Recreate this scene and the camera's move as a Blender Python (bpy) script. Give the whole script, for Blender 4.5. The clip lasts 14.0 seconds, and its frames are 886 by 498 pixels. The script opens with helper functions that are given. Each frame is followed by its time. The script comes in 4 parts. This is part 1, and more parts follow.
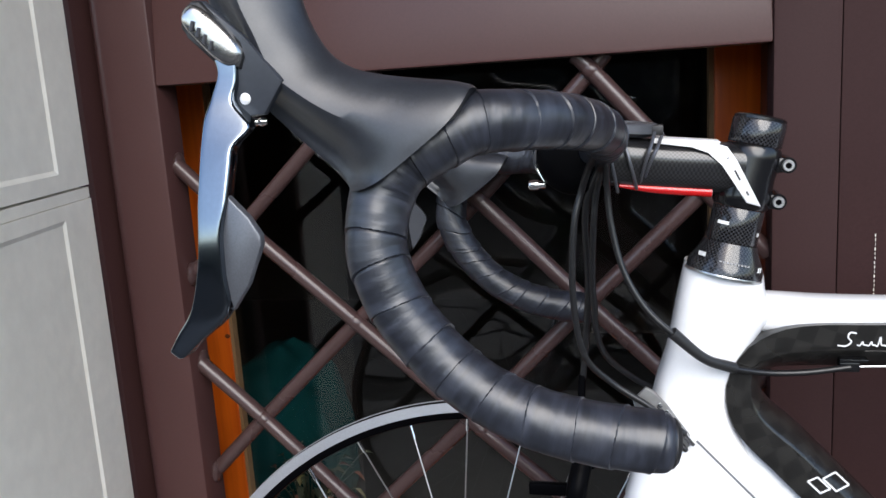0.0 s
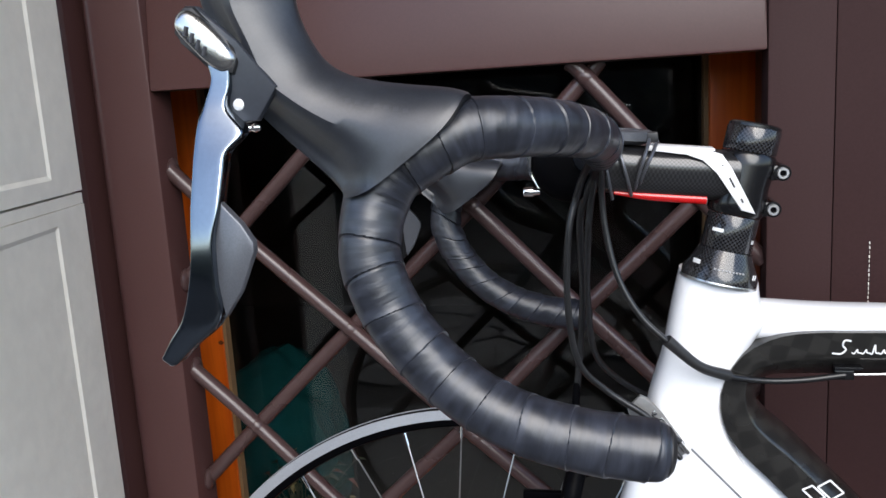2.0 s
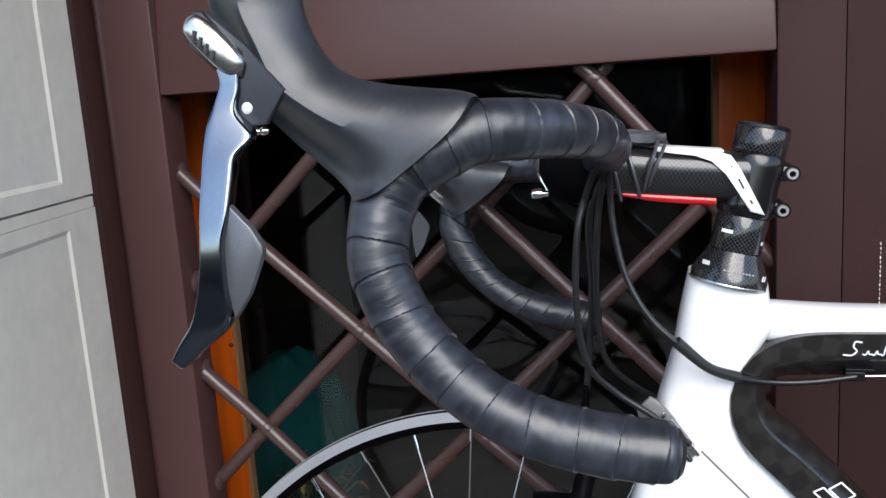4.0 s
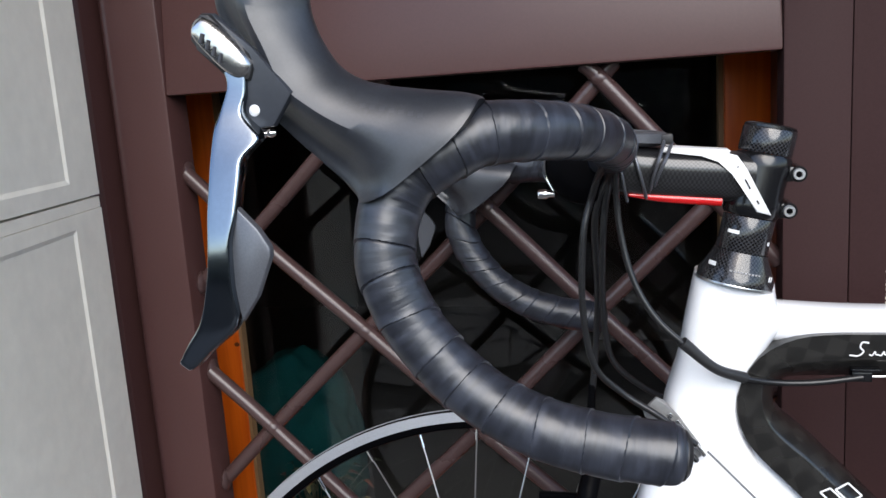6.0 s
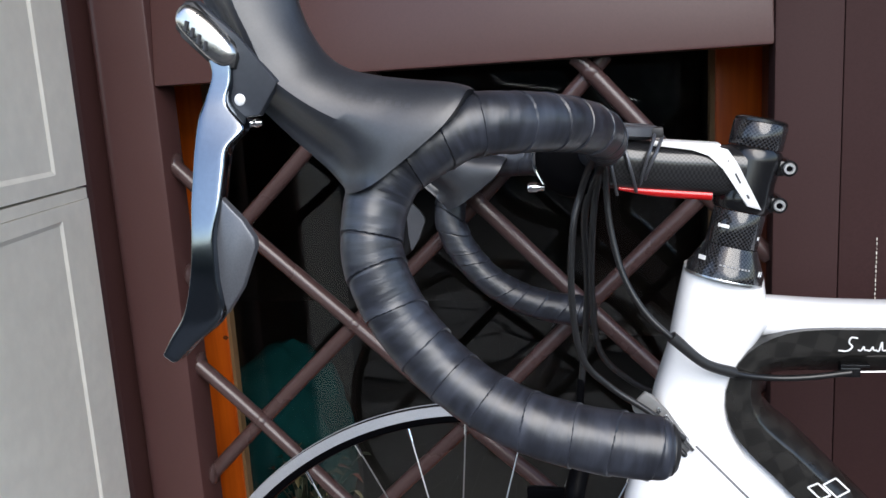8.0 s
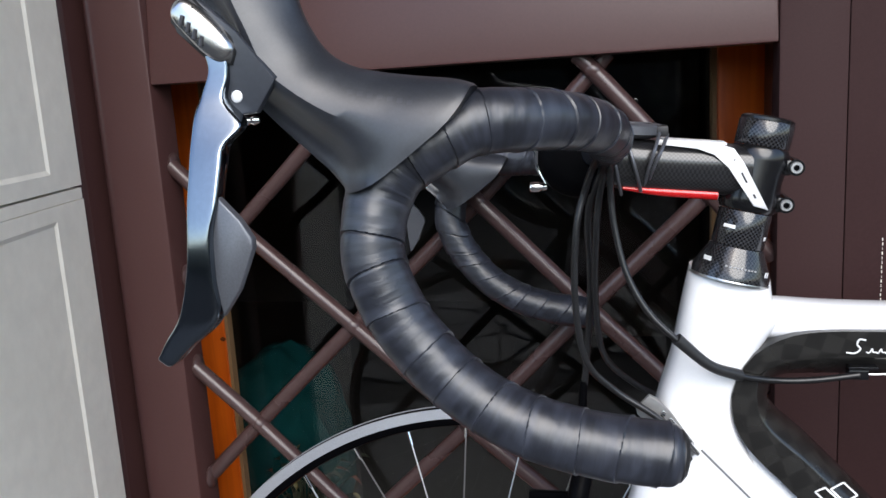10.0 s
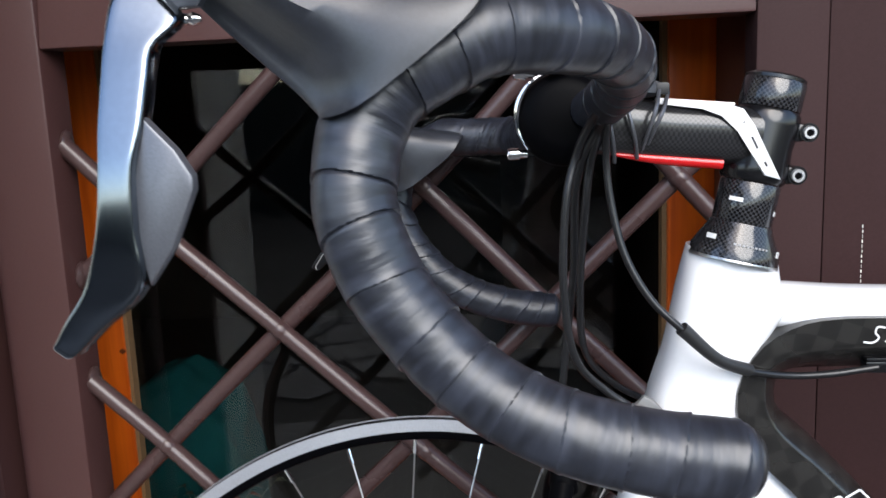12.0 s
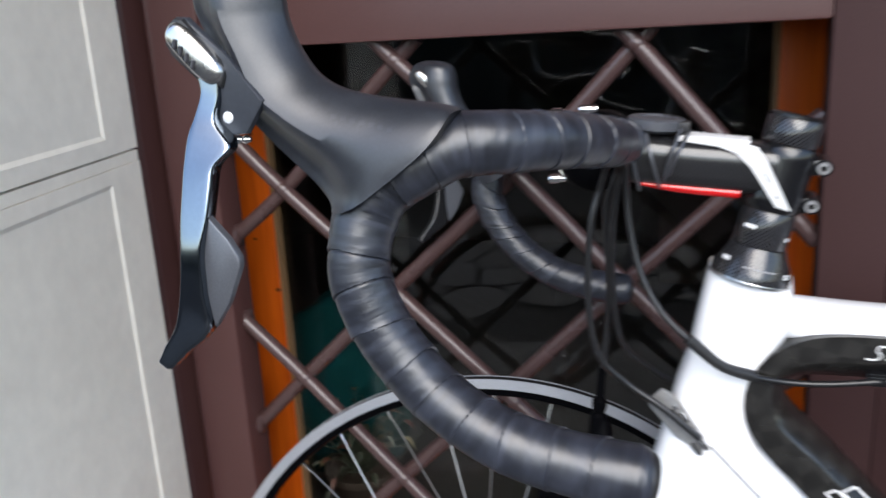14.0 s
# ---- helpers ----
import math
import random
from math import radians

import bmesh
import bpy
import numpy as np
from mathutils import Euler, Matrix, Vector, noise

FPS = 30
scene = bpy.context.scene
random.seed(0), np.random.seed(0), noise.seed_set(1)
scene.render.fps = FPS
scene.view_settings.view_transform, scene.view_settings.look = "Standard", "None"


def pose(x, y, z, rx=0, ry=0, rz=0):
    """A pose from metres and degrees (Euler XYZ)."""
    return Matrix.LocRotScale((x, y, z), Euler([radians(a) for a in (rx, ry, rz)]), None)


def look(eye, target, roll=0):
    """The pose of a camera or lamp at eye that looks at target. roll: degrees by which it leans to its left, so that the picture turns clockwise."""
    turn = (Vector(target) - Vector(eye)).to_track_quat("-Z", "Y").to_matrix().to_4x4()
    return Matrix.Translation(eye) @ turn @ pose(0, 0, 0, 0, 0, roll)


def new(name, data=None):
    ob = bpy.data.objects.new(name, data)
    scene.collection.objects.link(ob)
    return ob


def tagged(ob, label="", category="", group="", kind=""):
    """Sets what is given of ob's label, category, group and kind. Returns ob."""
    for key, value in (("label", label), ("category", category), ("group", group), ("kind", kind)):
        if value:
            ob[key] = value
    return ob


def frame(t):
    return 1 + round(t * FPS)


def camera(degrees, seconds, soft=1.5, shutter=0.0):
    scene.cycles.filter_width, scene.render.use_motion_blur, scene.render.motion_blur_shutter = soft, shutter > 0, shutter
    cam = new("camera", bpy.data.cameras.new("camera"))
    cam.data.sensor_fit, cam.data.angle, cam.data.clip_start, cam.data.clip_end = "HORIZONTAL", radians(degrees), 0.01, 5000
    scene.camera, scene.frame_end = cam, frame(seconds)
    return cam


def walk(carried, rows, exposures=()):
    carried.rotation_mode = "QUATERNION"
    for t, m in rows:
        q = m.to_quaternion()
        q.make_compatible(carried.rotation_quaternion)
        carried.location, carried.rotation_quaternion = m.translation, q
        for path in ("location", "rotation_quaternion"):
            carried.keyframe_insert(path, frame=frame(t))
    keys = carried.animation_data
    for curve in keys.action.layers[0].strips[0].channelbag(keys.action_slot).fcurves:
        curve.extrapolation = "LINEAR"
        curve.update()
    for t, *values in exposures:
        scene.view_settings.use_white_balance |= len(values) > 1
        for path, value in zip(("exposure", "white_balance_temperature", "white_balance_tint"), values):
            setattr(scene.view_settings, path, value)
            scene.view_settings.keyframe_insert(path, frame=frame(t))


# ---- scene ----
import itertools

from mathutils.bvhtree import BVHTree

cam = camera(56.4, 14.0, 1.5, 0.9)
PATH = [
    (0, (0.105, 0.082, 0.895), (-0.364, 1.99, 0.52), -3.7),
    (0.5, (0.105, 0.083, 0.896), (-0.359, 1.992, 0.523), -3.6),
    (1, (0.105, 0.084, 0.895), (-0.352, 1.995, 0.521), -3.6),
    (1.5, (0.105, 0.084, 0.895), (-0.351, 1.995, 0.522), -3.6),
    (2, (0.105, 0.084, 0.895), (-0.352, 1.998, 0.534), -3.5),
    (2.5, (0.106, 0.083, 0.896), (-0.367, 1.994, 0.543), -3.8),
    (3, (0.106, 0.084, 0.895), (-0.366, 1.995, 0.542), -3.7),
    (5.5, (0.106, 0.083, 0.896), (-0.387, 1.988, 0.539), -4.0),
    (6, (0.105, 0.083, 0.897), (-0.385, 1.988, 0.539), -3.9),
    (6.5, (0.105, 0.084, 0.896), (-0.375, 1.992, 0.534), -3.8),
    (7, (0.105, 0.085, 0.896), (-0.377, 1.992, 0.536), -4.0),
    (7.5, (0.106, 0.089, 0.894), (-0.374, 1.996, 0.525), -3.6),
    (8, (0.106, 0.087, 0.895), (-0.365, 1.995, 0.523), -3.5),
    (10.5, (0.097, 0.105, 0.892), (-0.365, 2.015, 0.521), -3.5),
    (11, (0.048, 0.131, 0.881), (-0.242, 2.078, 0.532), -2.4),
    (11.5, (0.031, 0.167, 0.861), (-0.176, 2.131, 0.541), -3.1),
    (12, (0.044, 0.174, 0.854), (-0.187, 2.131, 0.516), -2.4),
    (12.5, (0.069, 0.176, 0.863), (-0.312, 2.098, 0.464), -2.2),
    (13, (0.106, 0.175, 0.891), (-0.459, 2.028, 0.396), -2.0),
    (13.5, (0.132, 0.155, 0.924), (-0.569, 1.949, 0.385), -2.7),
    (13.8, (0.148, 0.132, 0.927), (-0.565, 1.926, 0.403), -3.9),
    (14, (0.148, 0.111, 0.934), (-0.509, 1.925, 0.405), -3.3),
]
walk(cam, [(t, look(eye, target, roll)) for t, eye, target, roll in PATH], [(0, 1.24), (10.5, 1.24), (11, 1.2), (12, 1.45), (12.5, 1.49), (13, 1.54), (13.5, 1.54), (14, 1.44)])

# ---- light ----
world = bpy.data.worlds.new("sky")
scene.world = world
world.use_nodes = True
wn = world.node_tree.nodes
bg = wn["Background"]
sky = wn.new("ShaderNodeTexSky")
sky.sky_type, sky.sun_disc = "NISHITA", False
sky.sun_elevation, sky.sun_rotation = radians(50), radians(180)
sky.air_density, sky.dust_density, sky.ozone_density = 1.0, 1.2, 1.3
world.node_tree.links.new(sky.outputs["Color"], bg.inputs["Color"])
bg.inputs["Strength"].default_value = 0.15
sun = new("sun", bpy.data.lights.new("sun", "SUN"))
sun.data.energy, sun.data.angle, sun.data.color = 1.6, radians(45), (1.0, 0.955, 0.89)
sun.matrix_world = look((1.35, -2.6, 3.0), (0, 0.6, 0.7))


# ---- materials ----
def material(name, colour, rough=0.5, metal=0.0, grain=0.0, grain_scale=400.0, stain=0.0, stain_scale=9.0, bump=0.0,
             bump_scale=300.0, coat=0.0, spec=0.5, dirt=(0.3, 0.27, 0.24), sheen=0.0, spread=0.18, coat_rough=0.05):
    """A painted, rubber or metal surface: base colour varied by fine grain and by broad stains, with fine relief."""
    m = bpy.data.materials.new(name)
    m.use_nodes = True
    t, n = m.node_tree, m.node_tree.nodes
    b = n["Principled BSDF"]
    b.inputs["Metallic"].default_value = metal
    b.inputs["Specular IOR Level"].default_value = spec
    b.inputs["Coat Weight"].default_value = coat
    b.inputs["Coat Roughness"].default_value = coat_rough
    b.inputs["Sheen Weight"].default_value = sheen
    co = n.new("ShaderNodeTexCoord")
    fine, broad = n.new("ShaderNodeTexNoise"), n.new("ShaderNodeTexNoise")
    fine.inputs["Scale"].default_value, fine.inputs["Detail"].default_value = grain_scale, 4
    broad.inputs["Scale"].default_value, broad.inputs["Detail"].default_value = stain_scale, 6
    for x in (fine, broad):
        t.links.new(co.outputs["Object"], x.inputs["Vector"])
    r1 = n.new("ShaderNodeMapRange")
    r1.inputs["From Min"].default_value, r1.inputs["From Max"].default_value = 0.3, 0.7
    r1.inputs["To Min"].default_value, r1.inputs["To Max"].default_value = 1 - grain, 1 + grain
    t.links.new(fine.outputs["Fac"], r1.inputs["Value"])
    mul = n.new("ShaderNodeVectorMath")
    mul.operation = "SCALE"
    mul.inputs[0].default_value = colour
    t.links.new(r1.outputs["Result"], mul.inputs["Scale"])
    r2 = n.new("ShaderNodeMapRange")
    r2.inputs["From Min"].default_value, r2.inputs["From Max"].default_value = 0.45, 0.75
    r2.inputs["To Max"].default_value = stain
    t.links.new(broad.outputs["Fac"], r2.inputs["Value"])
    mix = n.new("ShaderNodeMix")
    mix.data_type = "RGBA"
    t.links.new(r2.outputs["Result"], mix.inputs[0])
    t.links.new(mul.outputs["Vector"], mix.inputs[6])
    mix.inputs[7].default_value = (*dirt, 1)
    t.links.new(mix.outputs[2], b.inputs["Base Color"])
    r3 = n.new("ShaderNodeMapRange")
    r3.inputs["To Min"].default_value, r3.inputs["To Max"].default_value = rough * (1 - spread), min(1, rough * (1 + spread))
    t.links.new(broad.outputs["Fac"], r3.inputs["Value"])
    t.links.new(r3.outputs["Result"], b.inputs["Roughness"])
    if bump:
        bm_ = n.new("ShaderNodeBump")
        bm_.inputs["Strength"].default_value, bm_.inputs["Distance"].default_value = bump, 0.001
        nz = n.new("ShaderNodeTexNoise")
        nz.inputs["Scale"].default_value, nz.inputs["Detail"].default_value = bump_scale, 5
        t.links.new(co.outputs["Object"], nz.inputs["Vector"])
        t.links.new(nz.outputs["Fac"], bm_.inputs["Height"])
        t.links.new(bm_.outputs["Normal"], b.inputs["Normal"])
    return m


def weave(name, dark, light, size, rough=0.25, coat=0.6, turn=45):
    """Carbon cloth: a checker laid on the diagonal over the surface's own u, v in metres."""
    m = material(name, dark, rough, coat=coat, grain=0.1, spec=0.25, coat_rough=0.14)
    t, n = m.node_tree, m.node_tree.nodes
    b = n["Principled BSDF"]
    uv, mp, ck = n.new("ShaderNodeUVMap"), n.new("ShaderNodeMapping"), n.new("ShaderNodeTexChecker")
    mp.inputs["Rotation"].default_value = (0, 0, radians(turn))
    ck.inputs["Scale"].default_value = 1.0 / size
    ck.inputs["Color1"].default_value, ck.inputs["Color2"].default_value = (*dark, 1), (*light, 1)
    t.links.new(uv.outputs["UV"], mp.inputs["Vector"])
    t.links.new(mp.outputs["Vector"], ck.inputs["Vector"])
    t.links.new(ck.outputs["Color"], b.inputs["Base Color"])
    return m


def wood(name, a, c, rough=0.35):
    m = material(name, a, rough, bump=0.2, bump_scale=120)
    t, n = m.node_tree, m.node_tree.nodes
    b = n["Principled BSDF"]
    co, mp, nz, rp = n.new("ShaderNodeTexCoord"), n.new("ShaderNodeMapping"), n.new("ShaderNodeTexNoise"), n.new("ShaderNodeValToRGB")
    mp.inputs["Scale"].default_value = (60, 60, 3)
    nz.inputs["Scale"].default_value, nz.inputs["Detail"].default_value, nz.inputs["Distortion"].default_value = 1.5, 6, 0.6
    rp.color_ramp.elements[0].color, rp.color_ramp.elements[1].color = (*a, 1), (*c, 1)
    rp.color_ramp.elements[0].position, rp.color_ramp.elements[1].position = 0.35, 0.68
    t.links.new(co.outputs["Object"], mp.inputs["Vector"])
    t.links.new(mp.outputs["Vector"], nz.inputs["Vector"])
    t.links.new(nz.outputs["Fac"], rp.inputs["Fac"])
    t.links.new(rp.outputs["Color"], b.inputs["Base Color"])
    return m


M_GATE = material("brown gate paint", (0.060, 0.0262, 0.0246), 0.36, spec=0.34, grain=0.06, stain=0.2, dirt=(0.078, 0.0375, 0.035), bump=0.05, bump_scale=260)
# Darker, duller gate paint: the right side's weaker light put into colour.
M_GATE_DIM = material("brown gate paint dimmed for the right side", (0.036, 0.0172, 0.017), 0.6, spec=0.12, grain=0.08, stain=0.25, dirt=(0.042, 0.022, 0.0215), bump=0.1, bump_scale=200)
M_ROD = material("brown rod paint", (0.054, 0.0305, 0.0295), 0.28, grain=0.08, stain=0.2, dirt=(0.08, 0.052, 0.05), bump=0.15, bump_scale=300)
M_DOOR = material("white door paint", (0.93, 0.885, 0.785), 0.5, grain=0.035, grain_scale=55, stain=0.3, stain_scale=13, dirt=(0.74, 0.70, 0.62), bump=0.35, bump_scale=70)
M_TAPE = material("black bar tape", (0.0130, 0.0147, 0.0210), 0.39, spec=0.68, grain=0.35, grain_scale=420, stain=0.5, stain_scale=170, dirt=(0.054, 0.061, 0.086), bump=0.4, bump_scale=200, spread=0.25)


def along_tape(m, squeeze):
    """Lets the noise of a tape material run round the bar instead of through space."""
    t, n = m.node_tree, m.node_tree.nodes
    uv, mp = n.new("ShaderNodeUVMap"), n.new("ShaderNodeMapping")
    mp.inputs["Scale"].default_value = (1, squeeze, 1)
    mp.inputs["Rotation"].default_value = (0, 0, radians(12))
    t.links.new(uv.outputs["UV"], mp.inputs["Vector"])
    for x in n:
        if x.type == "TEX_NOISE":
            t.links.new(mp.outputs["Vector"], x.inputs["Vector"])
    return m


along_tape(M_TAPE, 0.16)
M_RUBBER = material("black hood rubber", (0.0170, 0.0190, 0.0245), 0.40, spec=0.72, grain=0.2, grain_scale=700, stain=0.5, stain_scale=45, dirt=(0.037, 0.042, 0.053), bump=0.03, bump_scale=600, spread=0.35)
M_BRACKET = material("black bracket plastic", (0.028, 0.032, 0.041), 0.4, spec=0.6, grain=0.1)
M_LEVER = material("polished dark silver", (0.19, 0.22, 0.255), 0.14, metal=1.0, grain=0.03, stain=0.25, stain_scale=40, dirt=(0.13, 0.15, 0.175))
M_PADDLE = material("grey shift paddle", (0.11, 0.115, 0.13), 0.36, metal=0.55, grain=0.1, grain_scale=1200)
M_CHROME = material("bright chrome", (0.85, 0.85, 0.86), 0.12, metal=1.0)
M_PIN = material("bright steel pin", (0.9, 0.9, 0.9), 0.5, metal=0.6)
M_STEEL = material("brushed steel", (0.6, 0.6, 0.6), 0.3, metal=1.0, grain=0.05)
def translucent(m, weight):
    m.node_tree.nodes["Principled BSDF"].inputs["Transmission Weight"].default_value = weight
    return m


M_PLATE = material("satin silver", (0.60, 0.59, 0.58), 0.26, metal=1.0, grain=0.04, stain=0.2, stain_scale=60, dirt=(0.45, 0.45, 0.45))
M_GUIDE = translucent(material("milky grey plastic", (0.26, 0.26, 0.26), 0.35, grain=0.1, grain_scale=300), 0.45)
M_WIRE = material("dull brake wire", (0.16, 0.16, 0.165), 0.45, metal=0.5)
M_SPOKE = material("dull spoke steel", (0.42, 0.42, 0.42), 0.35, metal=0.9)
M_BLACK = material("gloss black paint", (0.005, 0.005, 0.006), 0.24, coat=0.3, spec=0.4, coat_rough=0.15)
M_BOLT = material("bright bolt steel", (0.56, 0.56, 0.57), 0.34, metal=0.8)
M_DARKLEVER = material("dark far lever", (0.006, 0.006, 0.007), 0.25, spec=0.3)
M_MATT = material("matt black plastic", (0.014, 0.014, 0.015), 0.5, grain=0.15)
M_CABLE = material("black cable housing", (0.009, 0.009, 0.010), 0.34, spec=0.5)
M_DEEP = material("deep black anodising", (0.0015, 0.0015, 0.002), 0.4, spec=0.03)
M_WHITE = material("white frame lacquer", (0.83, 0.83, 0.845), 0.2, coat=0.6, grain=0.01)
M_PRINT = material("white print", (0.8, 0.8, 0.8), 0.4)
M_GREYPRINT = material("grey print", (0.3, 0.3, 0.31), 0.4)
M_DARKPRINT = material("dark print", (0.03, 0.03, 0.035), 0.4)
M_EMBOSS = material("embossed rubber", (0.022, 0.025, 0.032), 0.34, spec=0.75)
M_RED = material("red lacquer", (0.50, 0.007, 0.008), 0.25, coat=0.5)
M_RIM = material("machined rim", (0.44, 0.45, 0.48), 0.34, metal=0.7, grain=0.08, grain_scale=900, stain=0.25, stain_scale=30, dirt=(0.4, 0.4, 0.4))
M_TYRE = material("black rim bed", (0.007, 0.007, 0.008), 0.8, spec=0.15, grain=0.2)
M_CARBON = weave("carbon cloth", (0.006, 0.006, 0.007), (0.029, 0.029, 0.032), 0.0015, 0.2, 0.8, 0)
M_STEM = weave("satin carbon cloth", (0.006, 0.006, 0.007), (0.0195, 0.0195, 0.0215), 0.0015, 0.3, 0.8, 0)
M_FRAMECARBON = weave("wide carbon cloth", (0.0105, 0.010, 0.0095), (0.0175, 0.0167, 0.0155), 0.012, 0.28, 0.7, 20)
M_WOOD = wood("orange varnished wood", (0.52, 0.076, 0.003), (0.70, 0.125, 0.006))
M_KNOT = material("dark wood knot", (0.11, 0.022, 0.004), 0.4, grain=0.3)
M_BEAD = material("pale glazing bead", (0.22, 0.13, 0.06), 0.5, grain=0.05)
# Near-black plaster: the unlit room's shade is put into the colour.
M_ROOM = material("room plaster darkened for shade", (0.012, 0.011, 0.010), 0.8, grain=0.2, stain=0.5, stain_scale=3, dirt=(0.02, 0.016, 0.012))
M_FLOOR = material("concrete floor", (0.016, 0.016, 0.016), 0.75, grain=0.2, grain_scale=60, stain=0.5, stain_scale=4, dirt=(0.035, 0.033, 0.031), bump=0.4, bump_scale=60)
M_PORCH = material("porch plaster", (0.3, 0.29, 0.28), 0.8, grain=0.1, stain=0.3)
M_YARD = material("dark asphalt", (0.014, 0.014, 0.014), 0.85, spec=0.1, grain=0.15, grain_scale=120, stain=0.4, stain_scale=3, dirt=(0.019, 0.0185, 0.018), bump=0.15, bump_scale=90)
M_DARKWALL = material("dark unseen wall", (0.016, 0.016, 0.015), 0.85, grain=0.2, grain_scale=20, stain=0.4, stain_scale=1.5, dirt=(0.026, 0.024, 0.021))
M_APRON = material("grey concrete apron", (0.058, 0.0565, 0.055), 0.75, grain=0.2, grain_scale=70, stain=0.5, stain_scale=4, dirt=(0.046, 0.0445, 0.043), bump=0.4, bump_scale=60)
M_PAVING = material("grey paving stone", (0.038, 0.037, 0.036), 0.7, grain=0.25, grain_scale=40, stain=0.6, stain_scale=7, dirt=(0.025, 0.024, 0.023), bump=0.4, bump_scale=50)
M_TEAL = material("teal cloth", (0.0005, 0.023, 0.025), 0.9, spec=0.08, grain=0.15, grain_scale=300, stain=0.4, dirt=(0.001, 0.040, 0.043), bump=0.5, bump_scale=150)
M_CARD = material("brown board", (0.018, 0.011, 0.007), 0.8, grain=0.1, stain=0.3)
M_LEAF = material("green leaf", (0.014, 0.019, 0.011), 0.5, grain=0.3, grain_scale=200)
M_YELLOW = material("yellow leaf", (0.07, 0.058, 0.02), 0.5, grain=0.2)
M_REDLEAF = material("red leaf", (0.07, 0.018, 0.01), 0.5, grain=0.2)


def glass(name):
    m = bpy.data.materials.new(name)
    m.use_nodes = True
    b = m.node_tree.nodes["Principled BSDF"]
    b.inputs["Base Color"].default_value = (0.96, 0.98, 0.97, 1)
    b.inputs["Roughness"].default_value = 0.02
    b.inputs["Transmission Weight"].default_value = 1.0
    b.inputs["IOR"].default_value = 1.36
    return m


M_GLASS = glass("window glass")


# ---- mesh helpers ----
def part(name, bm, mat, parent=None, label="", smooth=True):
    me = bpy.data.meshes.new(name)
    bmesh.ops.recalc_face_normals(bm, faces=bm.faces[:])
    bm.to_mesh(me)
    bm.free()
    if mat:
        me.materials.append(mat)
    if smooth:
        me.shade_smooth()
        me.set_sharp_from_angle(angle=radians(38))
    ob = new(name, me)
    if parent:
        ob.parent = parent
        ob.matrix_parent_inverse = parent.matrix_basis.inverted() if parent.parent is None else Matrix()
    if label:
        tagged(ob, label)
    return ob


def thing(name, base, label, category, group="", kind=""):
    ob = new(name)
    ob.empty_display_size = 0.05
    ob.matrix_basis = Matrix.Translation(base)
    return tagged(ob, label, category, group, kind)


def box(bm, lo, hi, m=None, bevel=0.0):
    vs = [bm.verts.new((x, y, z)) for x in (lo[0], hi[0]) for y in (lo[1], hi[1]) for z in (lo[2], hi[2])]
    fs = [bm.faces.new([vs[i] for i in q]) for q in ((0, 1, 3, 2), (4, 6, 7, 5), (0, 4, 5, 1), (2, 3, 7, 6), (0, 2, 6, 4), (1, 5, 7, 3))]
    if bevel:
        es = list({e for f_ in fs for e in f_.edges})
        out = bmesh.ops.bevel(bm, geom=es, offset=bevel, segments=2, affect="EDGES", profile=0.6)
        vs = list({v for v in vs if v.is_valid} | set(out["verts"]))
    if m is not None:
        bmesh.ops.transform(bm, matrix=m, verts=vs)
    return vs


def boxed(lo, hi, bevel=0.0, m=None):
    bm = bmesh.new()
    box(bm, lo, hi, m, bevel)
    return bm


def profiled(pts, z0, z1):
    """An upright bar with the plan outline pts, from height z0 to z1."""
    bm = bmesh.new()
    lo, hi = [[bm.verts.new((x, y, z)) for x, y in pts] for z in (z0, z1)]
    for k in range(len(pts)):
        q = (k + 1) % len(pts)
        bm.faces.new((lo[k], lo[q], hi[q], hi[k]))
    bm.faces.new(lo)
    bm.faces.new(hi)
    return bm


def spline(pts, n):
    """n points at even steps along a Catmull-Rom curve through pts (any dimension)."""
    p = np.array(pts, float)
    p = np.vstack([2 * p[0] - p[1], p, 2 * p[-1] - p[-2]])
    out = []
    for i in range(1, len(p) - 2):
        for u in np.linspace(0, 1, 24, endpoint=False):
            a, b, c, d = p[i - 1:i + 3]
            out.append(0.5 * (2 * b + (c - a) * u + (2 * a - 5 * b + 4 * c - d) * u * u + (3 * b - a - 3 * c + d) * u ** 3))
    out.append(p[-2])
    out = np.array(out)
    s = np.r_[0, np.cumsum(np.linalg.norm(np.diff(out[:, :3], axis=0), axis=1))]
    w = np.linspace(0, s[-1], n)
    return np.array([np.interp(w, s, out[:, k]) for k in range(out.shape[1])]).T


def rings_mesh(rings, cap=True, lengths=None, girth=0.1):
    """Joins closed rings of equal count into a skin, with u, v in metres."""
    bm = bmesh.new()
    uv = bm.loops.layers.uv.new("UVMap")
    rows = [[bm.verts.new(p) for p in r] for r in rings]
    k = len(rows[0])
    if lengths is None:
        mid = np.array([np.mean(np.array(r), axis=0) for r in rings])
        lengths = np.r_[0, np.cumsum(np.linalg.norm(np.diff(mid, axis=0), axis=1))]
    for i in range(len(rows) - 1):
        for j in range(k):
            j2 = (j + 1) % k
            f_ = bm.faces.new((rows[i][j], rows[i][j2], rows[i + 1][j2], rows[i + 1][j]))
            for l, (a, b) in zip(f_.loops, ((i, j), (i, j + 1), (i + 1, j + 1), (i + 1, j))):
                l[uv].uv = (lengths[a], girth * b / k)
    if cap:
        bm.faces.new(rows[0])
        bm.faces.new(rows[-1])
    return bm


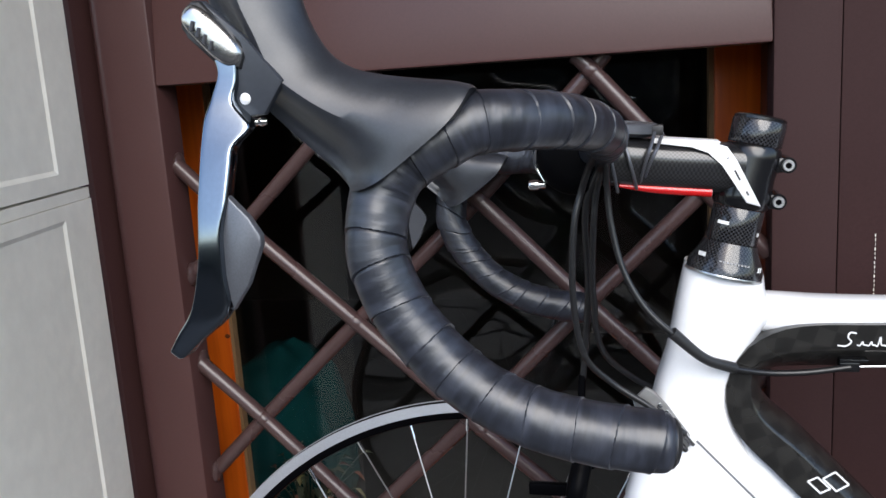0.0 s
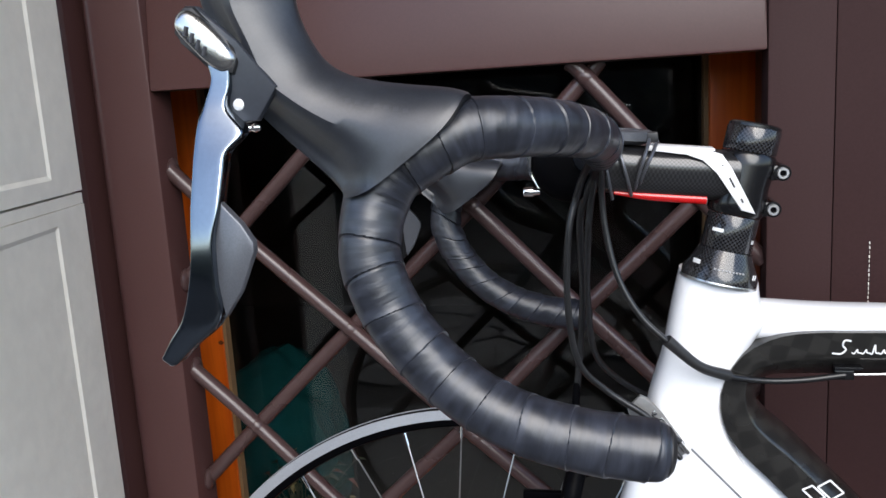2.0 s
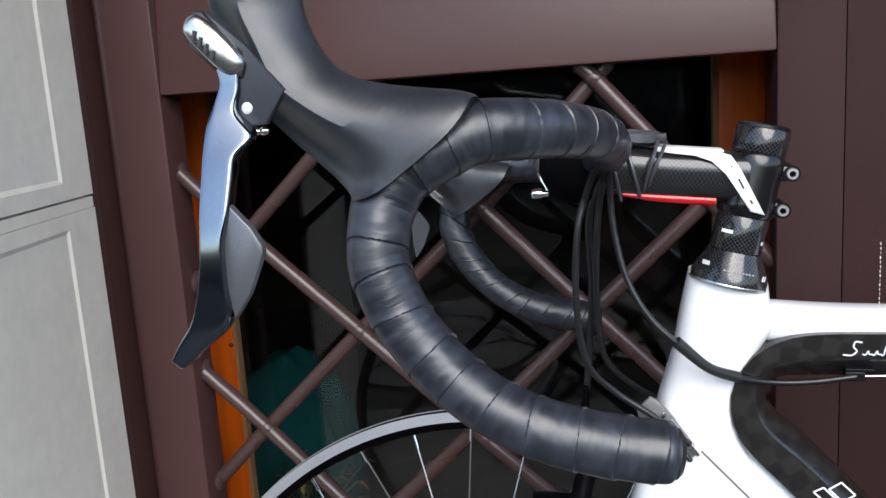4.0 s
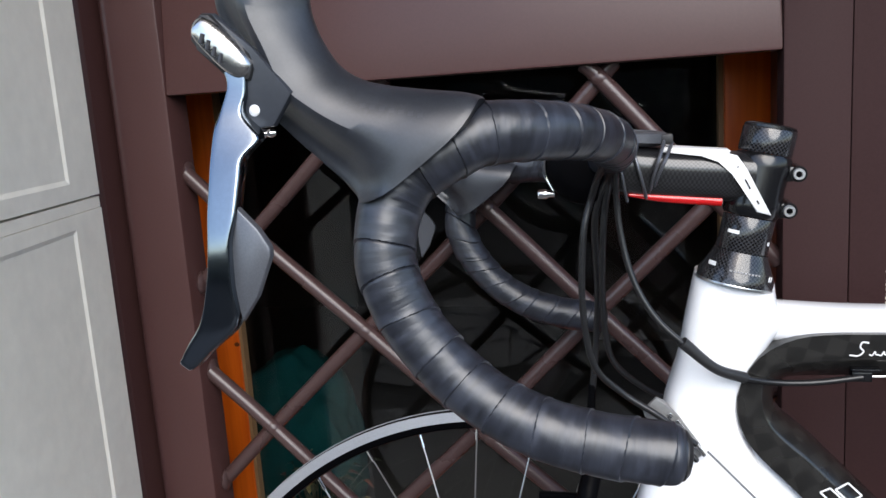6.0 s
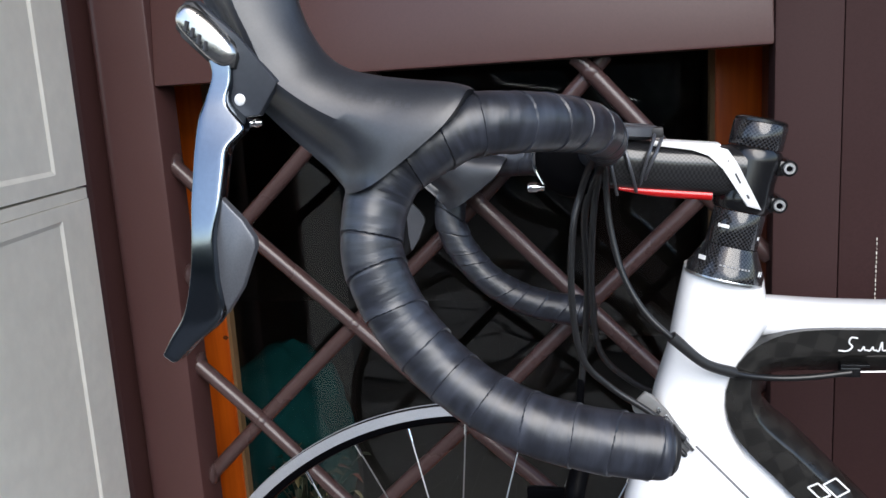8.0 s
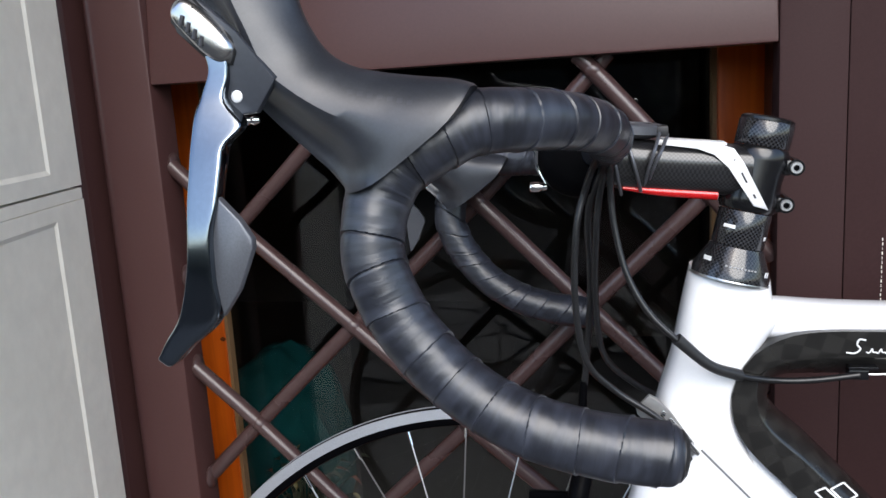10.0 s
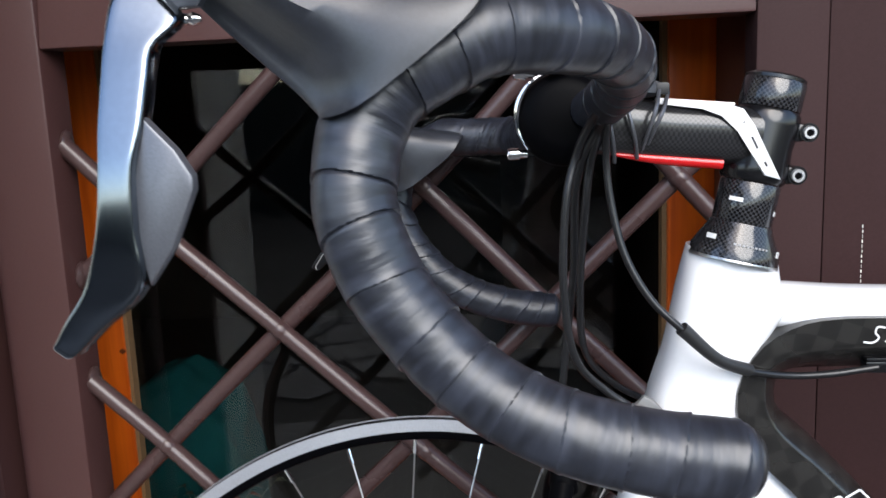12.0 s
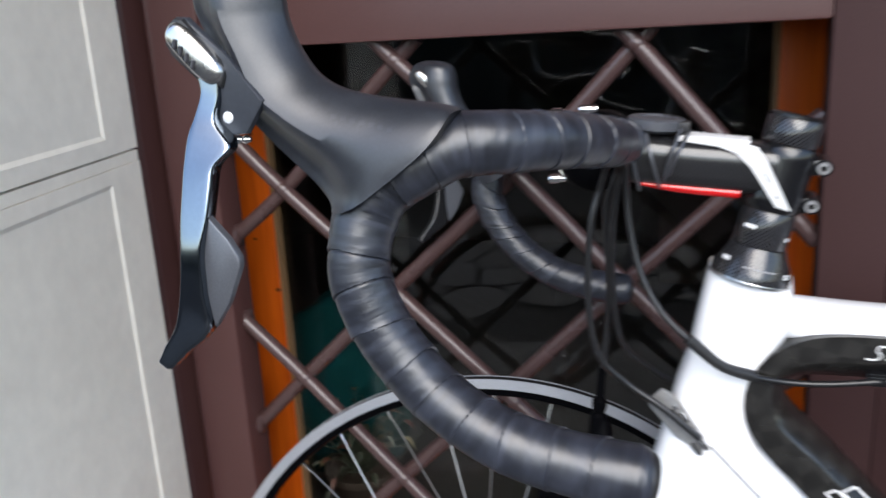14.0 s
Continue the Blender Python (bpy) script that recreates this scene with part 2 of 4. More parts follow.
def tube(pts, radius, n=40, segs=16, shape=None, cap=True, up=(0, 1, 0), squash=1.0, power=2.0, skew=None):
    """A tube along a smooth curve. radius: one value, or a list that runs along the points. shape(s, theta): a factor on the radius."""
    rad = list(radius) if isinstance(radius, (list, tuple)) else [radius] * len(pts)
    c = spline([(*p, r) for p, r in zip(pts, rad)], n)
    pos, r = c[:, :3], c[:, 3]
    tan = np.gradient(pos, axis=0)
    tan /= np.linalg.norm(tan, axis=1)[:, None]
    nrm = np.cross(tan[0], np.array(up, float))
    nrm /= np.linalg.norm(nrm)
    s = np.r_[0, np.cumsum(np.linalg.norm(np.diff(pos, axis=0), axis=1))]
    rings = []
    for i in range(n):
        nrm = nrm - tan[i] * nrm.dot(tan[i])
        nrm /= np.linalg.norm(nrm)
        bi = np.cross(tan[i], nrm)
        ring = []
        for j in range(segs):
            a = 2 * math.pi * j / segs
            q = r[i] * (shape(s[i], a) if shape else 1.0)
            ca, sa = math.cos(a), math.sin(a)
            if power != 2.0:
                ca, sa = math.copysign(abs(ca) ** (2 / power), ca), math.copysign(abs(sa) ** (2 / power), sa)
            ring.append(Vector(pos[i] + nrm * q * ca + bi * q * squash * sa + (tan[i] * skew(a) * min(1, (s[-1] - s[i]) / 0.03, s[i] / 0.03) if skew else 0)))
        rings.append(ring)
    return rings_mesh(rings, cap, s, 2 * math.pi * float(np.mean(r)))


def side_rings(rows, segs=28, power=2.4, n=0):
    """A body lofted from side-view rows of (x, z, x, z, y, half width): two opposite edge points, the mid depth and the half width."""
    if n:
        a = np.array(rows, float)
        u = np.linspace(0, len(a) - 1, n)
        big = []
        for k in range(6):
            p = np.r_[2 * a[0, k] - a[1, k], a[:, k], 2 * a[-1, k] - a[-2, k]]
            col = []
            for w in u:
                i = min(int(w), len(a) - 2)
                v = w - i
                p0, p1, p2, p3 = p[i:i + 4]
                col.append(0.5 * (2 * p1 + (p2 - p0) * v + (2 * p0 - 5 * p1 + 4 * p2 - p3) * v * v + (3 * p1 - p0 - 3 * p2 + p3) * v ** 3))
            big.append(col)
        rows = list(zip(*big))
    rings = []
    for k, (x1, z1, x2, z2, y, h) in enumerate(rows):
        pw = power(k / (len(rows) - 1)) if callable(power) else power
        c, e = Vector(((x1 + x2) / 2, y, (z1 + z2) / 2)), Vector(((x1 - x2) / 2, 0, (z1 - z2) / 2))
        ring = []
        for j in range(segs):
            a = 2 * math.pi * j / segs
            ca, sa = math.cos(a), math.sin(a)
            ca, sa = math.copysign(abs(ca) ** (2 / pw), ca), math.copysign(abs(sa) ** (2 / pw), sa)
            ring.append(c + e * ca + Vector((0, h * sa, 0)))
        rings.append(ring)
    return rings_mesh(rings)


def plate(outline, thick, bevel, m, segs=2):
    """A flat plate of that x, y outline, from z = 0 to thick, with rounded edges, moved by m."""
    bm = bmesh.new()
    lo = [bm.verts.new((x, y, 0)) for x, y in outline]
    hi = [bm.verts.new((x, y, thick)) for x, y in outline]
    k = len(outline)
    top = bm.faces.new(hi)
    bm.faces.new(lo[::-1])
    for i in range(k):
        bm.faces.new((lo[i], lo[(i + 1) % k], hi[(i + 1) % k], hi[i]))
    if bevel:
        bmesh.ops.bevel(bm, geom=list(top.edges), offset=bevel, segments=segs, affect="EDGES", profile=0.5)
    bmesh.ops.transform(bm, matrix=m, verts=bm.verts[:])
    return bm


def rounded(outline, n=6):
    """A closed outline smoothed through its corners."""
    k, out = len(outline), []
    for i in range(k):
        a, b, c, d = (Vector(outline[(i + o) % k]) for o in (-1, 0, 1, 2))
        for u in (q / n for q in range(n)):
            out.append(tuple(0.5 * (2 * b + (c - a) * u + (2 * a - 5 * b + 4 * c - d) * u * u + (3 * b - a - 3 * c + d) * u ** 3)))
    return out


def rod(a, b, r, segs=14, r2=None):
    a, b = Vector(a), Vector(b)
    bm = bmesh.new()
    m = Matrix.Translation((a + b) / 2) @ (b - a).to_track_quat("Z", "Y").to_matrix().to_4x4()
    bmesh.ops.create_cone(bm, cap_ends=True, segments=segs, radius1=r, radius2=r if r2 is None else r2, depth=(b - a).length, matrix=m)
    return bm


def turned(a, b, profile, segs=28):
    """A turned piece on the axis from a to b: profile rows of (share of the length, radius)."""
    a, b = Vector(a), Vector(b)
    q = (b - a).to_track_quat("Z", "Y").to_matrix()
    rings = [[a + (b - a) * s + q @ Vector((r * math.cos(2 * math.pi * j / segs), r * math.sin(2 * math.pi * j / segs), 0)) for j in range(segs)]
             for s, r in profile]
    g = 2 * math.pi * sum(r for _, r in profile) / len(profile)
    return rings_mesh(rings, True, [s * (b - a).length for s, _ in profile], g)


# plates that stand in the x, z plane and face the camera side (-y): local x, y become x, z
def facing(y):
    return Matrix(((1, 0, 0, 0), (0, 0, -1, y), (0, 1, 0, 0), (0, 0, 0, 1)))


STREET = 0.006
GROUND = 0.066  # level of the threshold and of the store room floor

# ---- setting ----
bm = boxed((-30, -30, STREET - 0.2), (30, 30, STREET))
tagged(part("ground", bm, M_YARD, smooth=False), "dark grey asphalt ground under the bicycle", "ground", kind="structure")

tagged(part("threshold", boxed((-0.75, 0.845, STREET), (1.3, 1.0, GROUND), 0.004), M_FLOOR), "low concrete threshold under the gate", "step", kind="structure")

tagged(part("apron", boxed((-2.2, -0.06, STREET), (2.2, 0.845, STREET + 0.012), 0.003), M_APRON), "grey smooth concrete strip before the gate", "pavement", kind="structure")


def crazy_paving(x0, x1, y0, y1, size, gap, seed):
    """Irregular flat stones with sunk joints: the cells of jittered seeds, each shrunk by half a joint."""
    rng = random.Random(seed)
    bed = tagged(part("pavement", boxed((x0, y0, STREET), (x1, y1, STREET + 0.003)), M_YARD, smooth=False), "irregular grey paving stones with dark joints", "pavement", kind="structure")
    nx, ny = int((x1 - x0) / size), int((y1 - y0) / size)
    seeds = {}
    for i in range(-1, nx + 1):
        for j in range(-1, ny + 1):
            seeds[i, j] = Vector((x0 + (i + 0.5 + rng.uniform(-0.42, 0.42)) * size, y0 + (j + 0.5 + rng.uniform(-0.42, 0.42)) * size))
    for i in range(nx):
        for j in range(ny):
            c = seeds[i, j]
            cell = [Vector((x0, y0)), Vector((x1, y0)), Vector((x1, y1)), Vector((x0, y1))]
            for di, dj in itertools.product((-2, -1, 0, 1, 2), repeat=2):
                o = seeds.get((i + di, j + dj))
                if o is None or o is c:
                    continue
                d = (o - c).normalized()
                lim = (o - c).length / 2 - gap / 2
                out = []
                for p, q in zip(cell, cell[1:] + cell[:1]):
                    u, v = (p - c).dot(d) - lim, (q - c).dot(d) - lim
                    if u <= 0:
                        out.append(p)
                    if u * v < 0:
                        out.append(p.lerp(q, u / (u - v)))
                cell = out
            if len(cell) > 2:
                part("paving_stone", plate([tuple(p) for p in cell], 0.008 + rng.uniform(0, 0.003), 0.002, Matrix.Translation((0, 0, STREET + 0.0031)), 1), M_PAVING, bed)


crazy_paving(-1.9, 1.3, -1.40, -0.064, 0.27, 0.022, 11)

gate = thing("metal_gate", (0, 0.9, GROUND), "brown painted steel gate with a diagonal bar lattice", "gate", kind="structure")
arc = [(-0.450 - 0.016 * math.sin(a), 0.896 - 0.016 * math.cos(a)) for a in np.linspace(0, math.pi / 2, 9)]
part("stile", profiled([(-0.392, 0.92), (-0.392, 0.883), (-0.3929, 0.8809), (-0.395, 0.88)] + arc + [(-0.466, 0.92)], GROUND + 0.03, 1.05), M_GATE, gate, "stile with a rolled outer edge")
part("stile", boxed((0.221, 0.88, GROUND + 0.03), (0.2775, 0.92, 1.05), 0.003), M_GATE_DIM, gate, "stile in gate paint dimmed for weaker light")
bm = bmesh.new()
for v in box(bm, (-0.392, 0.8803, 0.919), (0.221, 0.92, 1.05), None, 0.003):
    if v.co.y < 0.9:  # its face leans back towards the top, a tilt added to catch more sky
        v.co.y += 0.12 * (v.co.z - 0.919)
part("top_rail", bm, M_GATE, gate)
part("bottom_rail", boxed((-0.392, 0.8803, GROUND + 0.03), (0.221, 0.92, 0.17), 0.003), M_GATE, gate)
part("upper_sheet", boxed((-0.458, 0.903, 1.0503), (0.2775, 0.918, 2.0), 0.003), M_GATE, gate)

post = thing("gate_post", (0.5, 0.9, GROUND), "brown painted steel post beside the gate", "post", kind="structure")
part("panel", boxed((0.2778, 0.8812, GROUND), (1.2, 0.93, 2.05), 0.0015), M_GATE_DIM, post)
for k in range(14):
    part("paint_mark", boxed((0.3087 + 0.0002 * (k % 3), 0.8808, 0.742 - 0.0042 * k), (0.3093 + 0.0002 * (k % 2), 0.8813, 0.7445 - 0.0042 * k)), M_DOOR, post, smooth=False)
jamb = thing("gate_jamb", (-0.5, 0.92, GROUND), "brown painted steel jamb at the hinge side", "jamb", kind="structure")
part("angle_iron", boxed((-0.60, 0.874, GROUND), (-0.478, 0.99, 2.05), 0.002), M_GATE, jamb)

RISING = [[(-0.392, 0.710), (-0.322, 0.766), (-0.179, 0.900), (-0.156, 0.921)],
          [(-0.392, 0.470), (-0.320, 0.540), (-0.198, 0.655), (-0.057, 0.785), (0.060, 0.906), (0.074, 0.921)],
          [(-0.30, 0.325), (-0.203, 0.424), (-0.066, 0.556), (0.050, 0.673), (0.165, 0.786), (0.222, 0.838)],
          [(-0.10, 0.285), (0.055, 0.43), (0.17, 0.55), (0.222, 0.60)]]
FALLING = [[(-0.392, 0.834), (-0.322, 0.766), (-0.198, 0.655), (-0.066, 0.536), (0.055, 0.43), (0.222, 0.27)],
           [(-0.200, 0.921), (-0.179, 0.900), (-0.057, 0.785), (0.050, 0.676), (0.17, 0.558), (0.222, 0.505)],
           [(0.044, 0.921), (0.060, 0.906), (0.165, 0.786), (0.222, 0.724)],
           [(-0.392, 0.606), (-0.320, 0.540), (-0.203, 0.424), (-0.06, 0.285)]]
for rows, y in ((RISING, 0.9095), (FALLING, 0.9015)):
    for row in rows:
        pts = [(x, y, z) for x, z in row]
        part("lattice_bar", tube(pts, 0.0083, n=40, segs=14), M_ROD, gate)
for x, z in {(x, z) for r in FALLING for x, z in r[1:-1]}:
    if z < 0.3:
        continue
    bm = bmesh.new()
    bmesh.ops.create_icosphere(bm, subdivisions=2, radius=0.0098, matrix=Matrix.Translation((x, 0.9015, z)) @ Matrix.Rotation(radians(42), 4, "Y") @ Matrix.Diagonal((1.3, 0.95, 0.95, 1)))
    part("weld", bm, M_ROD, gate)
for row in RISING[:2] + [FALLING[0], FALLING[3]]:
    x, z = row[0]
    bm = bmesh.new()
    bmesh.ops.create_icosphere(bm, subdivisions=2, radius=0.011, matrix=Matrix.Translation((x + 0.002, 0.905, z)) @ Matrix.Diagonal((0.45, 1, 1.25, 1)))
    part("weld", bm, M_ROD, gate)

# sectional door leaf that stands out towards the street beside the gate
DOOR_DIR = Vector((0.236, -0.972, 0)).normalized()
DOOR = Matrix(((DOOR_DIR.x, -DOOR_DIR.y, 0, -0.467), (DOOR_DIR.y, DOOR_DIR.x, 0, 0.85), (0, 0, 1, 0), (0, 0, 0, 1)))


def door_section(z0, z1, inset0, inset1):
    """One section of the door leaf, local x along the leaf and local y towards the gate, with a sunk panel."""
    t = thing("door_section", (-0.44, 0.7, z0), "off-white painted panelled door section with pressed grooves", "door", "door sections", "structure")
    a, b = z0 + inset0, z1 - inset1
    bm = bmesh.new()
    rows = [[(0, 0, z0), (0.36, 0, z0), (0.36, 0, z1), (0, 0, z1)], [(0.066, 0, a), (0.34, 0, a), (0.34, 0, b), (0.066, 0, b)],
            [(0.0705, -0.0018, a + 0.0045), (0.3355, -0.0018, a + 0.0045), (0.3355, -0.0018, b - 0.0045), (0.0705, -0.0018, b - 0.0045)]]
    rows = [[(0, -0.035, z0), (0.36, -0.035, z0), (0.36, -0.035, z1), (0, -0.035, z1)]] + rows
    vs = [[bm.verts.new(p) for p in r] for r in rows]
    for r, q in zip(vs, vs[1:]):
        for k in range(4):
            bm.faces.new((r[k], r[(k + 1) % 4], q[(k + 1) % 4], q[k]))
    bm.faces.new(vs[0])
    bm.faces.new(vs[3])
    bmesh.ops.transform(bm, matrix=DOOR, verts=bm.verts[:])
    part("leaf", bm, M_DOOR, t, smooth=False)
    return t


lower = door_section(STREET + 0.012, 0.8072, 0.06, 0.0147)
part("joint_strip", boxed((0, -0.034, 0.8078), (0.36, -0.0008, 0.8190), 0.0006, DOOR), M_DOOR, lower, smooth=False)
door_section(0.8215, 1.5, 0.0165, 0.05)

# glazed wooden door behind the gate and the room behind it
wd = thing("glazed_door", (-0.12, 1.14, GROUND), "orange varnished wooden door with a tall dark glass pane, slightly ajar", "door", kind="structure")
part("stile", boxed((-0.56, 1.12, GROUND), (-0.4735, 1.1465, 2.05), 0.0015), M_WOOD, wd)
part("stile", boxed((0.1915, 1.12, GROUND), (0.247, 1.155, 2.05), 0.003), M_WOOD, wd)
part("bottom_rail", boxed((-0.4735, 1.121, GROUND), (0.1915, 1.164, 0.2), 0.003), M_WOOD, wd)
part("top_rail", boxed((-0.4735, 1.121, 1.95), (0.1915, 1.164, 2.05), 0.003), M_WOOD, wd)
part("glazing_bead", boxed((-0.4735, 1.124, 0.2), (-0.4690, 1.14, 1.95)), M_BEAD, wd)
part("glazing_bead", boxed((0.1855, 1.126, 0.2), (0.1915, 1.14, 1.95)), M_BEAD, wd)
for x, z, r in ((-0.4765, 0.580, 0.0042), (-0.492, 0.802, 0.0035), (-0.503, 0.655, 0.0028)):
    part("knot", plate(rounded([(x - r, z), (x, z + 0.8 * r), (x + r, z), (x, z - 0.8 * r)], 4), 0.0004, 0.0002, facing(1.1201), 1), M_KNOT, wd, "small dark knot")
pane = part("pane", boxed((-0.474, 1.141, 0.2), (0.19, 1.145, 1.95)), M_GLASS, wd, smooth=False)
pane.visible_shadow = False
AJAR = Matrix.Translation((0.0062, 0, 0)) @ Matrix.Diagonal((0.981, 1, 1, 1)) @ Matrix.Translation((-0.141, 1.141, 0)) @ Matrix.Rotation(radians(6), 4, "Z") @ Matrix.Translation((0.141, -1.141, 0))
for ob in wd.children:  # the door stands a little ajar
    ob.data.transform(AJAR)


def wall(name, lo, hi, mat, label):
    return tagged(part(name, boxed(lo, hi), mat, smooth=False), label, "wall", kind="structure")


wall("wall_reveal_left", (-0.75, 0.991, GROUND), (-0.561, 1.2, 2.1), M_ROOM, "plaster reveal beside the door, darkened for shade")
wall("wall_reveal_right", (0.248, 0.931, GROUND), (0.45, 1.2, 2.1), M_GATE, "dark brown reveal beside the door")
wall("wall_west", (-1.9, 1.2, GROUND), (-1.8, 3.2, 2.5), M_ROOM, "plaster wall of the store room, darkened for shade")
wall("wall_east", (1.2, 1.2, GROUND), (1.3, 3.2, 2.5), M_ROOM, "plaster wall of the store room, darkened for shade")
wall("wall_north", (-1.9, 3.2, GROUND), (1.3, 3.3, 2.5), M_ROOM, "plaster back wall of the store room, darkened for shade")
wall("wall_south_left", (-1.9, 1.2, GROUND), (-0.57, 1.25, 2.5), M_ROOM, "plaster wall beside the glazed door, darkened for shade")
wall("wall_south_right", (0.25, 1.2, GROUND), (1.3, 1.25, 2.5), M_ROOM, "plaster wall beside the glazed door, darkened for shade")
tagged(part("ceiling", boxed((-1.95, 0.93, 2.5), (1.35, 3.3, 2.6)), M_ROOM, smooth=False), "plaster ceiling of the store room, darkened for shade", "ceiling", kind="structure")
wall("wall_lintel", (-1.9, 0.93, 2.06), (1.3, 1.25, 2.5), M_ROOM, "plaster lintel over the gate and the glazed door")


# Out of view; added to keep the overhead sky off gate and bicycle.
tagged(part("porch_ceiling", boxed((-3.0, -0.4, 2.35), (1.72, 0.93, 2.45)), M_PORCH, smooth=False), "unseen grey porch ceiling added to block the sky overhead", "ceiling", kind="structure")
# Low wall out of view, added so the pane's upper reflections stay dark.
wall("wall_opposite", (-12, -6.2, STREET), (12, -6, 1.15), M_DARKWALL, "low unseen wall added to darken reflections in the pane")
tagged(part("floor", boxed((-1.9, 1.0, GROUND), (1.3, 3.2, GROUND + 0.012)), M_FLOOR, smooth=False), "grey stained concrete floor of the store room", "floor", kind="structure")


def lump(name, centre, size, mat, label, category, seed, rough=0.35, folds=1.0, group=""):
    bm = bmesh.new()
    bmesh.ops.create_icosphere(bm, subdivisions=5, radius=1)
    for v in bm.verts:
        d = noise.fractal(v.co * 1.6 + Vector((seed, 0, 0)), 1.0, 2.0, 4)
        c = folds * abs(noise.noise(v.co * 3.5 + Vector((0, seed, 0))))
        v.co *= 1 + rough * d - 0.2 * c
        v.co.z = max(v.co.z, -0.8)
    lo = min(v.co.z for v in bm.verts)
    for v in bm.verts:
        v.co = Vector((v.co.x * size[0], v.co.y * size[1], (v.co.z - lo) * size[2])) + Vector(centre)
    ob = part(name, bm, mat)
    return tagged(ob, label, category, group)


lump("cloth_bundle", (-0.585, 1.50, GROUND), (0.145, 0.12, 0.205), M_TEAL, "teal cloth bundle on the store room floor", "cloth", 3.1, 0.13, 0.4)
# Added board: a brown reflection in the pane, modelled as an object.
tagged(part("board", boxed((-0.07, 2.75, GROUND + 0.012), (0.28, 2.78, 1.15), 0.003), M_CARD), "brown board added for a brown reflection in the pane", "board")


def leafy_plant(base, n, seed):
    """A low plant: thin stems with pointed folded leaves, some of them turning yellow and red."""
    rng = random.Random(seed)
    t = thing("potted_plant", base, "low leafy plant with yellow and red leaves in a brown pot", "plant", "potted plants")
    base = Vector(base)
    part("pot", turned(base, base + Vector((0, 0, 0.09)), [(0, 0.045), (0.85, 0.06), (0.86, 0.066), (1, 0.066), (1, 0.058), (0.9, 0.056)], 24), M_CARD, t, "brown pot")
    for k in range(n):
        a, reach, up = rng.uniform(0, 6.28), rng.uniform(0.02, 0.10), rng.uniform(0.01, 0.12)
        tip = base + Vector((reach * math.cos(a), reach * math.sin(a), 0.085 + up))
        foot = base + Vector((0.01 * math.cos(a), 0.01 * math.sin(a), 0.08))
        part("stem", tube([foot, foot.lerp(tip, 0.5) + Vector((0, 0, 0.015)), tip], [0.0016, 0.0013, 0.0009], 8, 6), M_LEAF, t)
        d = Vector((math.cos(a), math.sin(a), rng.uniform(-0.6, 0.3))).normalized()
        side = d.cross(Vector((0, 0, 1))).normalized()
        l, w = rng.uniform(0.014, 0.028), rng.uniform(0.0045, 0.008)
        bm = bmesh.new()
        mid = [bm.verts.new(tip + d * l * u - Vector((0, 0, 0.35 * l * u * u))) for u in (0, 0.35, 0.7, 1)]
        for sg in (-1, 1):
            rim = [bm.verts.new(m.co + side * sg * w * q + Vector((0, 0, 0.004 * q))) for m, q in zip(mid[1:3], (1, 0.75))]
            bm.faces.new((mid[0], mid[1], rim[0]))
            bm.faces.new((mid[1], mid[2], rim[1], rim[0]))
            bm.faces.new((mid[2], mid[3], rim[1]))
        part("leaf", bm, (M_LEAF, M_LEAF, M_YELLOW, M_LEAF, M_REDLEAF)[k % 5], t)


leafy_plant((-0.47, 1.32, GROUND + 0.012), 60, 4)

# ---- bicycle ----
bike = thing("bicycle", (0, 0.7, STREET), "white and carbon road bicycle with black taped drop handlebar", "bicycle")

# head tube, top tube and down tube in one white shell
STEER_TOP, STEER_LOW = Vector((0.1865, 0.6945, 0.8635)), Vector((0.161, 0.6855, 0.757))
steer = (STEER_TOP - STEER_LOW).normalized()
frame_rows = [(0.1885, 0.7535, 0.1345, 0.7645, 0.692, 0.027), (0.1900, 0.738, 0.1305, 0.746, 0.692, 0.0275), (0.193, 0.7260, 0.1265, 0.726, 0.692, 0.028),
              (0.180, 0.702, 0.1215, 0.700, 0.693, 0.0285), (0.169, 0.670, 0.1125, 0.670, 0.694, 0.029), (0.173, 0.640, 0.1055, 0.640, 0.695, 0.030),
              (0.190, 0.605, 0.0965, 0.605, 0.696, 0.031), (0.185, 0.575, 0.0885, 0.577, 0.697, 0.031)]
shell = part("head_tube", side_rings(frame_rows, 40, lambda f: 2.05 + min(1.0, 5 * f), 40), M_WHITE, bike, "white lacquered head tube")
part("top_tube", side_rings([(0.150, 0.742, 0.150, 0.712, 0.694, 0.019), (0.195, 0.7385, 0.195, 0.711, 0.695, 0.019), (0.26, 0.7345, 0.26, 0.709, 0.697, 0.019),
                             (0.45, 0.731, 0.45, 0.707, 0.70, 0.018), (0.66, 0.729, 0.66, 0.70, 0.70, 0.017)], 28, 2.6, 24), M_WHITE, bike, "white upper half of the top tube")
part("down_tube", side_rings([(0.172, 0.664, 0.095, 0.585, 0.697, 0.026), (0.210, 0.610, 0.135, 0.545, 0.697, 0.026), (0.320, 0.492, 0.255, 0.438, 0.70, 0.026),
                              (0.44, 0.35, 0.375, 0.298, 0.70, 0.026)], 28, 2.6, 24), M_WHITE, bike, "white lower half of the down tube")
